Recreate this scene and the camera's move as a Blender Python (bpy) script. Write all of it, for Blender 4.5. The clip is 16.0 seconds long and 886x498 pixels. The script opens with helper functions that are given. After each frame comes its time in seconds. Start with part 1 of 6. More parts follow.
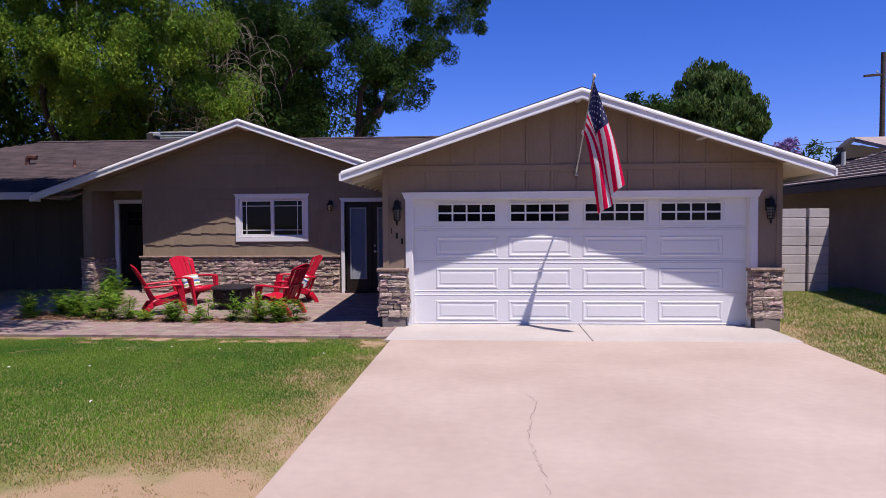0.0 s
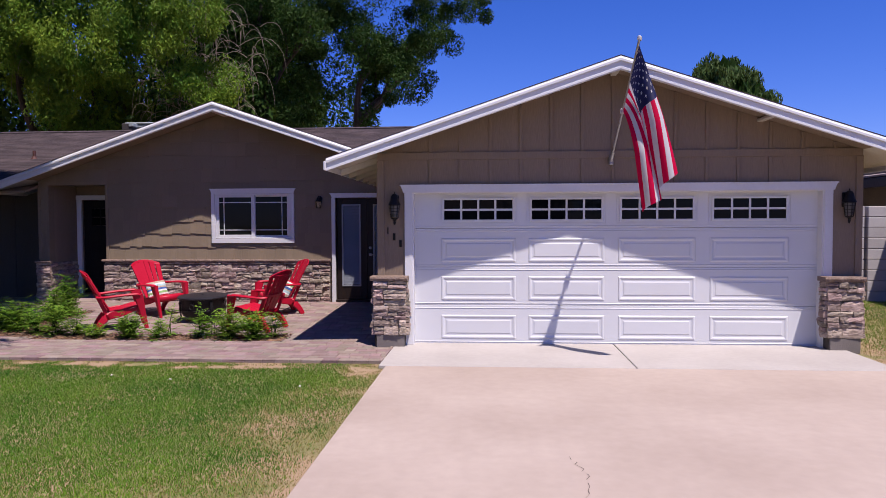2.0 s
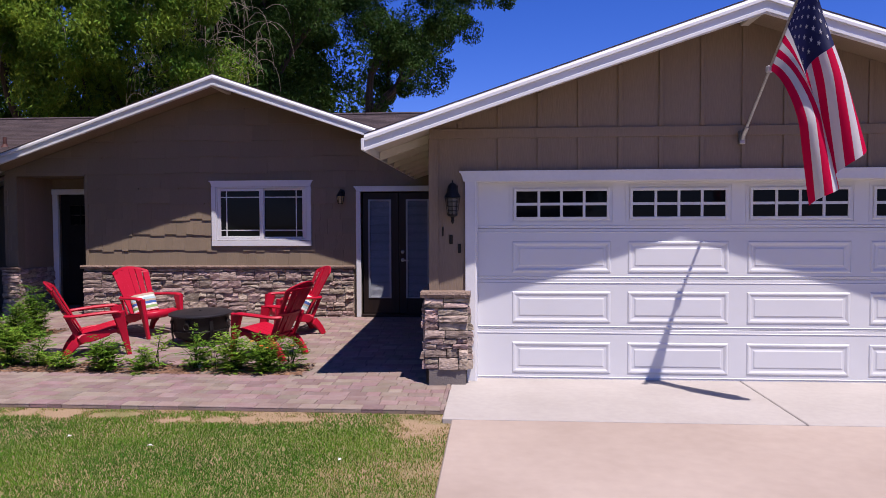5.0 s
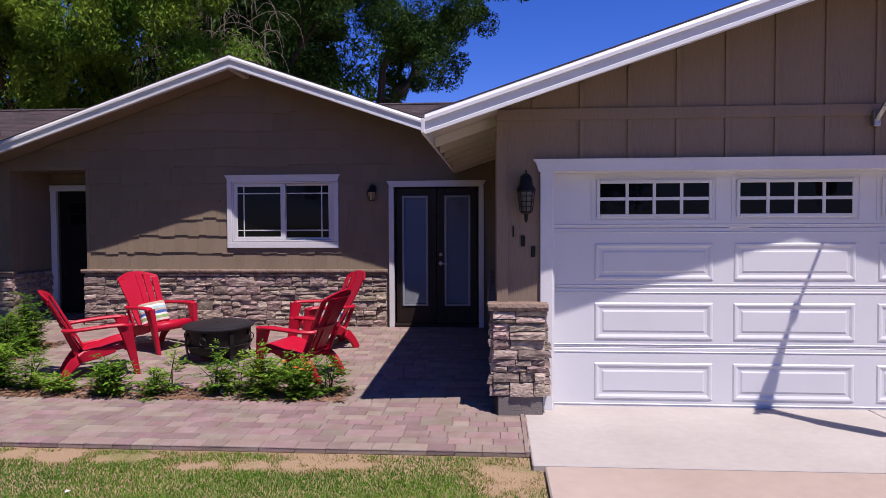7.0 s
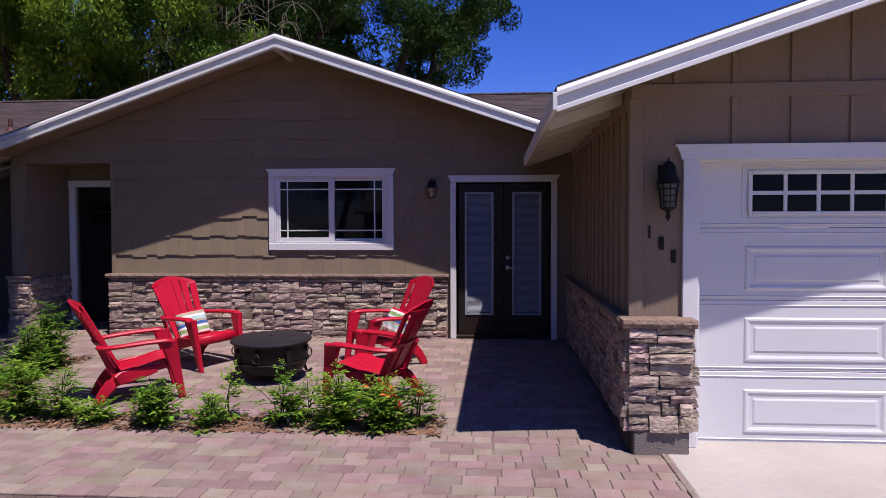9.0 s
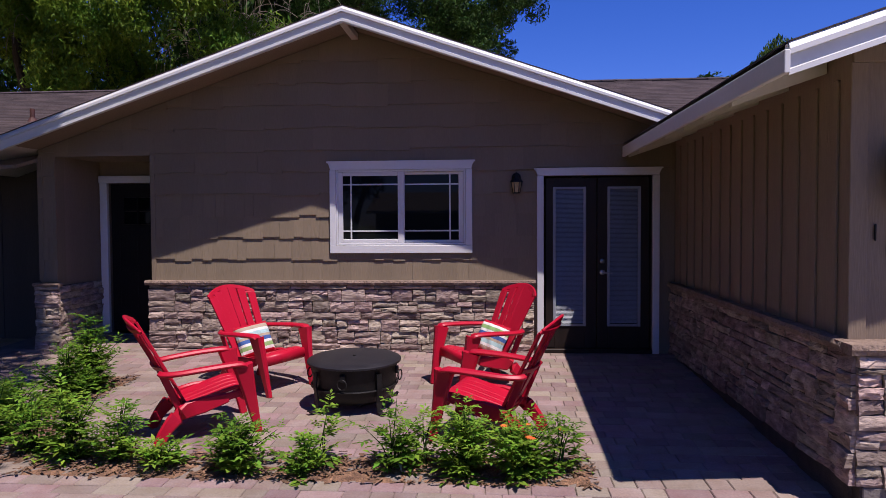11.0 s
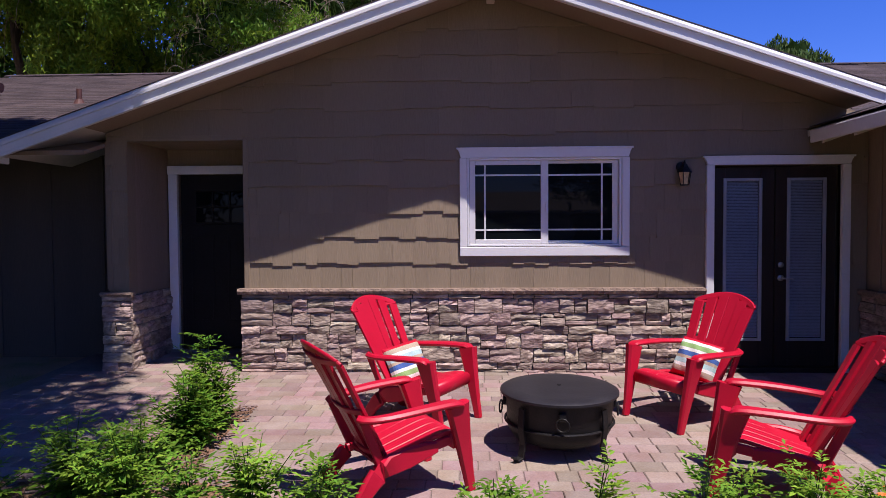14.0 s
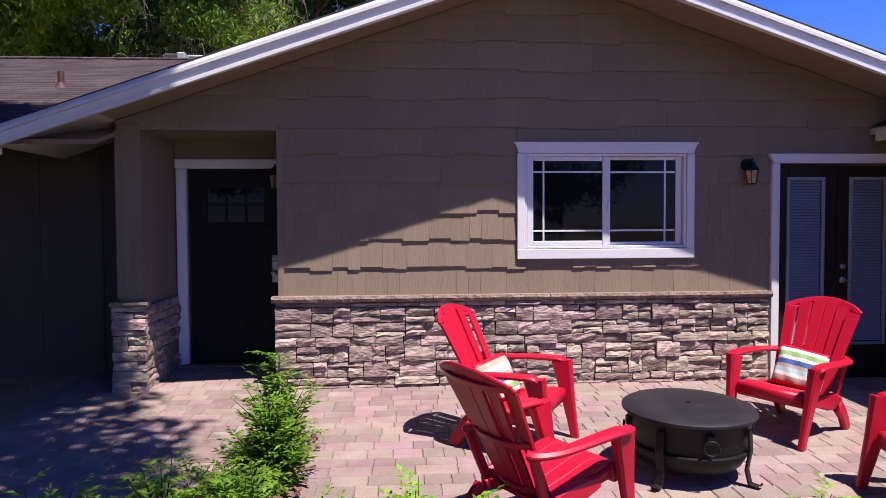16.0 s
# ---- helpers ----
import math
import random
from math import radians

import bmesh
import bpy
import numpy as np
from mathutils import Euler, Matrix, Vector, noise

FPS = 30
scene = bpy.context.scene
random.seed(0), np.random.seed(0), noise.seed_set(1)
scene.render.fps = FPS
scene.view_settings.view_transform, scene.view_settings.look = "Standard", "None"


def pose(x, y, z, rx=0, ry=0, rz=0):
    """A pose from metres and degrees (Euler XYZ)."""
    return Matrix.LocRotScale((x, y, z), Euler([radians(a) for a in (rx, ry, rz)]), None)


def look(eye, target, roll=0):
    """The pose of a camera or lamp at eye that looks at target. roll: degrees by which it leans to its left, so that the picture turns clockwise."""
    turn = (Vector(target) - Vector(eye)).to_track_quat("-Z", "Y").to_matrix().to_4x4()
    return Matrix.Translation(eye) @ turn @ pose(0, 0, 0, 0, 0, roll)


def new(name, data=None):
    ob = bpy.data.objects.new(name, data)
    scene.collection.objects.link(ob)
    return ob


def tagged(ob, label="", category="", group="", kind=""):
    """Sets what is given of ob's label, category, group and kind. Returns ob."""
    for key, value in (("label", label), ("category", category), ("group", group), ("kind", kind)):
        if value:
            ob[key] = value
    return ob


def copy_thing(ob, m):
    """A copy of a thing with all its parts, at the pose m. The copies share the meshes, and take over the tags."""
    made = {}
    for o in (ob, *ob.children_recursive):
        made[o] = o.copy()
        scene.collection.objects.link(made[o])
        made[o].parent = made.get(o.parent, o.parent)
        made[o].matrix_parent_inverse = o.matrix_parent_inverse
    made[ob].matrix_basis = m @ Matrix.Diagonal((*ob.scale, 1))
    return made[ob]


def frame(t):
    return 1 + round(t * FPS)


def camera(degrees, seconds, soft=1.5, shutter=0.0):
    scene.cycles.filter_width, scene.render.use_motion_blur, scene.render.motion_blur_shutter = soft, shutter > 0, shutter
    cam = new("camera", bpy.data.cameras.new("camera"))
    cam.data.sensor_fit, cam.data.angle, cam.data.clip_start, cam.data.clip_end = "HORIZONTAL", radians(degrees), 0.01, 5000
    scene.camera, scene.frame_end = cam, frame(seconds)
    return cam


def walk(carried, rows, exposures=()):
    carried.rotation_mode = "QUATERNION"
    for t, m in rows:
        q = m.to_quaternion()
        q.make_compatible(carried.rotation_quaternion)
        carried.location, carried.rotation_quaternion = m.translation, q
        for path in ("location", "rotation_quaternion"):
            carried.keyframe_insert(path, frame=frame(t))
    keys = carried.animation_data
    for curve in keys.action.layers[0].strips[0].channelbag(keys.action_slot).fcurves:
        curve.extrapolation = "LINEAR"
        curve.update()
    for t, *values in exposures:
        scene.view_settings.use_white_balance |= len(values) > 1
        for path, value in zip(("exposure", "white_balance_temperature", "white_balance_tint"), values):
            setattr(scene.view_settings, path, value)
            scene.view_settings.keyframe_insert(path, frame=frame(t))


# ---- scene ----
cam = camera(64.8, 16.0, soft=0.65)
METRES, EYE, TILT, LEAN, TURN = 12.0, 1.7, 0.0, 0.0, 4.0
ROWS = [
    (0.0, 0.0, 0.0, 0.0, -0.01, -2.19, 0.31),
    (0.5, 0.0016, 0.0428, -0.0012, 0.03, -2.19, 0.29),
    (1.0, 0.0012, 0.0848, -0.0019, 0.06, -2.18, 0.25),
    (1.5, -0.0026, 0.1251, -0.0023, 0.09, -2.16, 0.25),
    (2.0, -0.0061, 0.163, -0.0023, 0.11, -2.15, 0.23),
    (2.5, -0.0123, 0.198, -0.0026, 0.12, -2.14, 0.23),
    (3.0, -0.0225, 0.2305, -0.0027, 0.14, -2.15, 0.21),
    (3.5, -0.0335, 0.2634, -0.003, 0.16, -2.13, 0.19),
    (4.0, -0.0447, 0.2951, -0.0034, 0.17, -2.13, 0.18),
    (6.5, -0.1066, 0.4309, -0.0042, 0.25, -2.14, 0.24),
    (7.0, -0.1199, 0.4525, -0.0047, 0.24, -2.13, 0.24),
    (7.5, -0.1349, 0.4744, -0.005, 0.21, -2.11, 0.24),
    (8.0, -0.1526, 0.496, -0.0056, 0.17, -2.09, 0.2),
    (8.5, -0.173, 0.5182, -0.0053, 0.18, -2.08, 0.19),
    (9.0, -0.1943, 0.5401, -0.0059, 0.16, -2.06, 0.16),
    (11.5, -0.2983, 0.6498, -0.0057, 0.28, -2.11, 0.35),
    (12.0, -0.3242, 0.6693, -0.0067, 0.24, -2.06, 0.3),
    (12.5, -0.3496, 0.6882, -0.0069, 0.25, -2.05, 0.31),
    (13.0, -0.3733, 0.7052, -0.0072, 0.03, -2.03, 0.31),
    (13.5, -0.3959, 0.7199, -0.008, -0.55, -2.0, 0.3),
    (14.0, -0.4188, 0.7331, -0.0081, -1.69, -2.0, 0.34),
    (14.5, -0.4415, 0.7448, -0.0078, -3.26, -2.01, 0.29),
    (15.0, -0.4653, 0.7572, -0.007, -5.06, -2.09, 0.33),
    (15.5, -0.4899, 0.7727, -0.0069, -6.55, -2.07, 0.32),
    (16.0, -0.5151, 0.7878, -0.0067, -7.69, -2.09, 0.31),
]
walk(cam, [(t, pose(0, 0, EYE, TILT, LEAN, TURN) @ pose(METRES * x, METRES * y, METRES * z, 90 + pitch, roll, yaw)) for t, x, y, z, yaw, pitch, roll in ROWS],
     exposures=[(0.0, 0.47, 6300, 21), (9.0, 0.36, 6250, 21), (12.5, 0.34, 6250, 21), (14.0, 0.66, 6250, 21), (16.0, 1.02, 6250, 21)])
# ---- world, sun ----
SUN = Vector((0.276, -0.340, 1.0)).normalized()
world = bpy.data.worlds.new("world")
scene.world = world
world.use_nodes = True
wn = world.node_tree
sky = wn.nodes.new("ShaderNodeTexSky")
sky.sky_type = 'NISHITA'
sky.sun_disc = False
sky.sun_elevation = math.asin(SUN.z)
sky.sun_rotation = math.atan2(SUN.x, SUN.y)
sky.altitude = 400
sky.air_density, sky.dust_density, sky.ozone_density = 1.0, 0.0, 2.5
deep = wn.nodes.new("ShaderNodeHueSaturation")
deep.inputs["Saturation"].default_value = 1.3
wn.links.new(sky.outputs[0], deep.inputs["Color"])
tone = wn.nodes.new("ShaderNodeMix")
tone.data_type, tone.blend_type = 'RGBA', 'MULTIPLY'
tone.inputs["Factor"].default_value = 1.0
tone.inputs["B"].default_value = (0.97, 1.05, 2.0, 1)
wn.links.new(deep.outputs[0], tone.inputs["A"])
wn.links.new(tone.outputs["Result"], wn.nodes["Background"].inputs[0])
wn.nodes["Background"].inputs[1].default_value = 0.050
sun = new("sun", bpy.data.lights.new("sun", 'SUN'))
sun.data.energy, sun.data.angle, sun.data.color = 5.0, radians(0.55), (1.0, 0.93, 0.83)
sun.matrix_world = look(SUN * 60, (0, 0, 0))

rng = random.Random(11)


# ---- materials ----
def mat(name, c1, c2=None, rough=0.7, scale=3.0, fine=60.0, bump=0.2, metal=0.0, vary=0.0, hue=0.0, stretch=(1, 1, 1), grit=0.25, spec=0.5, dist=0.01):
    """Two-scale mottled surface in world metres; vary/hue: shift from piece to piece."""
    c2 = c2 or c1
    m = bpy.data.materials.new(name)
    m.use_nodes = True
    nt = m.node_tree
    bsdf = nt.nodes["Principled BSDF"]
    L = nt.links.new
    geo = nt.nodes.new("ShaderNodeNewGeometry")
    mp = nt.nodes.new("ShaderNodeVectorMath")
    mp.operation = 'MULTIPLY'
    mp.inputs[1].default_value = stretch
    L(geo.outputs["Position"], mp.inputs[0])
    n1 = nt.nodes.new("ShaderNodeTexNoise")
    n1.inputs["Scale"].default_value, n1.inputs["Detail"].default_value = scale, 5
    n2 = nt.nodes.new("ShaderNodeTexNoise")
    n2.inputs["Scale"].default_value, n2.inputs["Detail"].default_value = fine, 4
    L(mp.outputs[0], n1.inputs["Vector"])
    L(mp.outputs[0], n2.inputs["Vector"])
    ramp = nt.nodes.new("ShaderNodeMapRange")
    ramp.inputs[1].default_value, ramp.inputs[2].default_value = 0.32, 0.68
    L(n1.outputs["Fac"], ramp.inputs[0])
    mix = nt.nodes.new("ShaderNodeMix")
    mix.data_type = 'RGBA'
    mix.inputs["A"].default_value, mix.inputs["B"].default_value = (*c1, 1), (*c2, 1)
    L(ramp.outputs[0], mix.inputs["Factor"])
    hsv = nt.nodes.new("ShaderNodeHueSaturation")
    L(mix.outputs["Result"], hsv.inputs["Color"])
    g = nt.nodes.new("ShaderNodeMapRange")
    g.inputs[1].default_value, g.inputs[2].default_value = 0.25, 0.75
    g.inputs[3].default_value, g.inputs[4].default_value = 1 - grit, 1 + grit
    L(n2.outputs["Fac"], g.inputs[0])
    value = g.outputs[0]
    if vary or hue:
        info = nt.nodes.new("ShaderNodeObjectInfo")
        add = nt.nodes.new("ShaderNodeMath")
        add.operation = 'ADD'
        L(info.outputs["Random"], add.inputs[0])
        L(geo.outputs["Random Per Island"], add.inputs[1])
        fr = nt.nodes.new("ShaderNodeMath")
        fr.operation = 'FRACT'
        L(add.outputs[0], fr.inputs[0])
        vr = nt.nodes.new("ShaderNodeMapRange")
        vr.inputs[3].default_value, vr.inputs[4].default_value = 1 - vary, 1 + vary
        L(fr.outputs[0], vr.inputs[0])
        mul = nt.nodes.new("ShaderNodeMath")
        mul.operation = 'MULTIPLY'
        L(value, mul.inputs[0])
        L(vr.outputs[0], mul.inputs[1])
        value = mul.outputs[0]
        if hue:
            sc = nt.nodes.new("ShaderNodeMath")
            sc.operation = 'MULTIPLY'
            sc.inputs[1].default_value = 7.31
            L(fr.outputs[0], sc.inputs[0])
            f2 = nt.nodes.new("ShaderNodeMath")
            f2.operation = 'FRACT'
            L(sc.outputs[0], f2.inputs[0])
            hr = nt.nodes.new("ShaderNodeMapRange")
            hr.inputs[3].default_value, hr.inputs[4].default_value = 0.5 - hue, 0.5 + hue
            L(f2.outputs[0], hr.inputs[0])
            L(hr.outputs[0], hsv.inputs["Hue"])
    L(value, hsv.inputs["Value"])
    L(hsv.outputs[0], bsdf.inputs["Base Color"])
    bsdf.inputs["Roughness"].default_value = rough
    bsdf.inputs["Metallic"].default_value = metal
    bsdf.inputs["Specular IOR Level"].default_value = spec
    if bump:
        b = nt.nodes.new("ShaderNodeBump")
        b.inputs["Strength"].default_value, b.inputs["Distance"].default_value = bump, dist
        L(n2.outputs["Fac"], b.inputs["Height"])
        L(b.outputs[0], bsdf.inputs["Normal"])
    return m


def glass_mat(name, tint, rough=0.02, spec=0.3):
    m = bpy.data.materials.new(name)
    m.use_nodes = True
    b = m.node_tree.nodes["Principled BSDF"]
    b.inputs["Base Color"].default_value = (*tint, 1)
    b.inputs["Roughness"].default_value = rough
    b.inputs["Specular IOR Level"].default_value = spec
    return m


def leaf_mat(name, c1, c2, vary=0.35, through_light=0.3, scale=2.0):
    m = mat(name, c1, c2, rough=0.6, scale=scale, fine=30, bump=0.0, vary=vary, hue=0.02, grit=0.15, spec=0.12)
    nt = m.node_tree
    b = nt.nodes["Principled BSDF"]
    tr = nt.nodes.new("ShaderNodeBsdfTranslucent")
    ms = nt.nodes.new("ShaderNodeMixShader")
    ms.inputs[0].default_value = through_light
    col = b.inputs["Base Color"].links[0].from_socket
    nt.links.new(col, tr.inputs["Color"])
    nt.links.new(b.outputs[0], ms.inputs[1])
    nt.links.new(tr.outputs[0], ms.inputs[2])
    nt.links.new(ms.outputs[0], nt.nodes["Material Output"].inputs[0])
    return m


M_SIDING = mat("painted_siding", (0.196, 0.149, 0.098), (0.208, 0.158, 0.104), rough=0.75, scale=1.2, fine=60, bump=0.4, vary=0.07, stretch=(2.6, 1, 0.22), grit=0.07)
M_BATTEN = mat("painted_board", (0.203, 0.150, 0.105), (0.226, 0.167, 0.115), rough=0.75, scale=1.5, fine=50, bump=0.4, stretch=(2.5, 2.5, 0.22), grit=0.10)
# taupe board colour lowered so that it holds the left wing's shade
M_SHADEBOARD = mat("shaded_board", (0.060, 0.047, 0.036), (0.072, 0.057, 0.043), rough=0.8, scale=1.5, fine=50, bump=0.4, stretch=(2.5, 2.5, 0.22), grit=0.10)
M_WHITE = mat("white_paint", (0.6, 0.6, 0.608), (0.64, 0.64, 0.648), rough=0.45, scale=2.0, fine=30, bump=0.05, grit=0.03)
M_DOORWHITE = mat("white_door_paint", (0.584, 0.592, 0.6), (0.616, 0.624, 0.632), rough=0.38, scale=1.2, fine=140, bump=0.06, grit=0.03)
M_SOFFIT = mat("soffit_paint", (0.48, 0.448, 0.4), (0.528, 0.496, 0.448), rough=0.6, scale=2.0, fine=20, bump=0.1, grit=0.06)
M_STONE = mat("ledge_stone", (0.170, 0.120, 0.096), (0.415, 0.325, 0.268), rough=0.85, scale=8, fine=24, bump=0.7, vary=0.34, hue=0.03, grit=0.30, dist=0.02, stretch=(1, 1, 2.4))
M_CAP = mat("stone_cap", (0.165, 0.112, 0.083), (0.25, 0.178, 0.138), rough=0.85, scale=9, fine=50, bump=0.8, vary=0.1, grit=0.3, dist=0.02)
M_MORTAR = mat("dark_mortar", (0.0385, 0.03234, 0.02772), (0.06545, 0.0539, 0.0462), rough=0.95, scale=10, fine=90, bump=0.5)
M_CONC = mat("driveway_concrete", (0.315, 0.248, 0.203), (0.395, 0.322, 0.27), rough=0.85, scale=0.55, fine=9, bump=0.15, grit=0.05)
M_APRON = mat("apron_concrete", (0.340, 0.308, 0.280), (0.390, 0.358, 0.330), rough=0.85, scale=1.1, fine=14, bump=0.15, grit=0.05)
M_PAVER = mat("clay_paver", (0.205, 0.141, 0.118), (0.242, 0.184, 0.164), rough=0.85, scale=6, fine=70, bump=0.4, vary=0.19, hue=0.040, grit=0.14)
M_SAND = mat("joint_sand", (0.165, 0.126, 0.105), (0.21, 0.168, 0.14), rough=0.95, scale=6, fine=80, bump=0.4)
M_SOIL = mat("mulch", (0.095, 0.048, 0.028), (0.24, 0.13, 0.073), rough=0.95, scale=9, fine=60, bump=1.0, vary=0.3, grit=0.5, dist=0.03)
M_ROOF = mat("asphalt_shingle", (0.034, 0.0232, 0.026), (0.058, 0.041, 0.043), rough=0.95, scale=2.5, fine=120, bump=0.5, vary=0.22, grit=0.35)
M_RED = mat("red_plastic", (0.38, 0.0045, 0.022), (0.43, 0.007, 0.028), rough=0.42, scale=3, fine=90, bump=0.05, grit=0.04, spec=0.3)
M_BLACK = mat("black_iron", (0.008, 0.0075, 0.0075), (0.015, 0.0135, 0.013), rough=0.5, scale=8, fine=90, bump=0.2, metal=0.1, grit=0.3, spec=0.22)
M_LID = mat("enamel_lid", (0.013, 0.0115, 0.014), (0.021, 0.019, 0.022), rough=0.45, scale=6, fine=60, bump=0.12, grit=0.2, spec=0.3)
M_STEEL = mat("bare_steel", (0.3234, 0.3157, 0.308), (0.4235, 0.4158, 0.4004), rough=0.38, scale=10, fine=80, bump=0.1, metal=0.9)
M_DARKDOOR = mat("dark_door_paint", (0.01232, 0.0077, 0.00616), (0.02002, 0.01232, 0.00924), rough=0.5, scale=3, fine=40, bump=0.08, grit=0.1, stretch=(3, 3, 0.3), spec=0.25)
M_BLACKDOOR = mat("black_door_paint", (0.0077, 0.00693, 0.0077), (0.01232, 0.01078, 0.01155), rough=0.5, scale=3, fine=40, bump=0.06, spec=0.15)
M_GLASS = glass_mat("dark_window_glass", (0.003, 0.004, 0.005), spec=0.09)
M_PANE = glass_mat("window_glass", (0.005, 0.007, 0.008), spec=0.12)
M_BLIND = mat("window_blind", (0.22, 0.24, 0.275), (0.26, 0.28, 0.315), rough=0.45, scale=3, fine=40, bump=0.0, grit=0.05)
M_LAMPGLASS = mat("amber_glass", (0.3234, 0.231, 0.1232), (0.4235, 0.3234, 0.1925), rough=0.25, scale=10, fine=40, bump=0.2)
M_PIPE = mat("rusty_pipe", (0.05, 0.014, 0.011), (0.085, 0.028, 0.022), rough=0.7, scale=10, fine=60, bump=0.3)
M_METAL = mat("cooler_metal", (0.2618, 0.2926, 0.2849), (0.3388, 0.3619, 0.3542), rough=0.5, scale=4, fine=30, bump=0.1)
M_BARK = mat("bark", (0.022, 0.017, 0.014), (0.052, 0.041, 0.033), rough=0.95, scale=5, fine=25, bump=1.0, stretch=(1, 1, 0.3), dist=0.05)
M_TWIG = mat("dry_twig", (0.1771, 0.1463, 0.1078), (0.2618, 0.2156, 0.1694), rough=0.9, scale=5, fine=25, bump=0.3)
M_LEAF_A = leaf_mat("leaf_bright", (0.056, 0.132, 0.012), (0.175, 0.265, 0.024), vary=0.26, through_light=0.28, scale=0.7)
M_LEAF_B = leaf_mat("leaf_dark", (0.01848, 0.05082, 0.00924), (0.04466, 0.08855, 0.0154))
M_LEAF_C = leaf_mat("leaf_pine", (0.036, 0.075, 0.018), (0.090, 0.140, 0.036), vary=0.22)
M_LEAF_P = leaf_mat("leaf_plant", (0.080, 0.185, 0.018), (0.205, 0.345, 0.038), vary=0.42, through_light=0.4)
M_LILAC = leaf_mat("blossom_lilac", (0.1694, 0.1001, 0.2772), (0.2464, 0.1694, 0.385))
M_ORANGE = mat("orange_petal", (0.5775, 0.0924, 0.0077), (0.6545, 0.1694, 0.0154), rough=0.6, bump=0)
M_GRASS = leaf_mat("grass_blade", (0.046, 0.150, 0.016), (0.150, 0.270, 0.026), vary=0.36, scale=0.6)
M_DRYGRASS = leaf_mat("dry_blade", (0.24, 0.205, 0.070), (0.33, 0.275, 0.10), vary=0.25)
M_BLOCK = mat("painted_block", (0.36, 0.335, 0.33), (0.42, 0.395, 0.385), rough=0.85, scale=3, fine=50, bump=0.4, vary=0.06, grit=0.08)
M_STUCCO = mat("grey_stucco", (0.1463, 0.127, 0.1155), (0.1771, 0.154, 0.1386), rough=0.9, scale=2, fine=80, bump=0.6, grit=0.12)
M_TILE = mat("concrete_tile", (0.2002, 0.1578, 0.1424), (0.2772, 0.231, 0.2079), rough=0.85, scale=3, fine=40, bump=0.3, vary=0.15, grit=0.12)
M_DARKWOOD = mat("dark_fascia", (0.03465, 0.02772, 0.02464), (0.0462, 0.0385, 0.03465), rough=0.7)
M_POLE = mat("weathered_pole", (0.02695, 0.02002, 0.01694), (0.0462, 0.03465, 0.02926), rough=0.9)
M_FLAGRED = mat("flag_red", (0.60, 0.004, 0.055), (0.64, 0.006, 0.062), rough=0.7, spec=0.1, fine=200, bump=0.1, grit=0.05)
M_FLAGWHITE = mat("flag_white", (0.64, 0.624, 0.624), (0.68, 0.664, 0.664), rough=0.6, fine=200, bump=0.1, grit=0.04)
M_FLAGBLUE = mat("flag_blue", (0.00924, 0.01232, 0.06545), (0.01232, 0.0154, 0.077), rough=0.6, fine=200, bump=0.1, grit=0.05)
for q in (M_FLAGRED, M_FLAGWHITE, M_FLAGBLUE):
    nt = q.node_tree
    thin = nt.nodes.new("ShaderNodeBsdfTranslucent")
    blend = nt.nodes.new("ShaderNodeMixShader")
    blend.inputs[0].default_value = 0.4
    nt.links.new(nt.nodes["Principled BSDF"].inputs["Base Color"].links[0].from_socket, thin.inputs["Color"])
    nt.links.new(nt.nodes["Principled BSDF"].outputs[0], blend.inputs[1])
    nt.links.new(thin.outputs[0], blend.inputs[2])
    nt.links.new(blend.outputs[0], nt.nodes["Material Output"].inputs[0])
M_P_TAN = mat("pillow_tan", (0.3542, 0.2772, 0.2002), rough=0.9, fine=250, bump=0.2)
M_P_WHITE = mat("pillow_white", (0.64, 0.624, 0.576), rough=0.9, fine=250, bump=0.2)
M_P_BLUE = mat("pillow_blue", (0.0385, 0.0924, 0.2772), rough=0.9, fine=250, bump=0.2)
M_P_GREEN = mat("pillow_green", (0.2156, 0.3542, 0.1232), rough=0.9, fine=250, bump=0.2)
M_P_AQUA = mat("pillow_aqua", (0.3234, 0.462, 0.462), rough=0.9, fine=250, bump=0.2)
M_CRACK = mat("crack_dirt", (0.1001, 0.077, 0.06545), (0.154, 0.1155, 0.1001), rough=1.0)
M_ROAD = mat("asphalt", (0.03465, 0.03465, 0.03619), (0.0462, 0.0462, 0.0462), rough=0.9, scale=1, fine=80, bump=0.4)


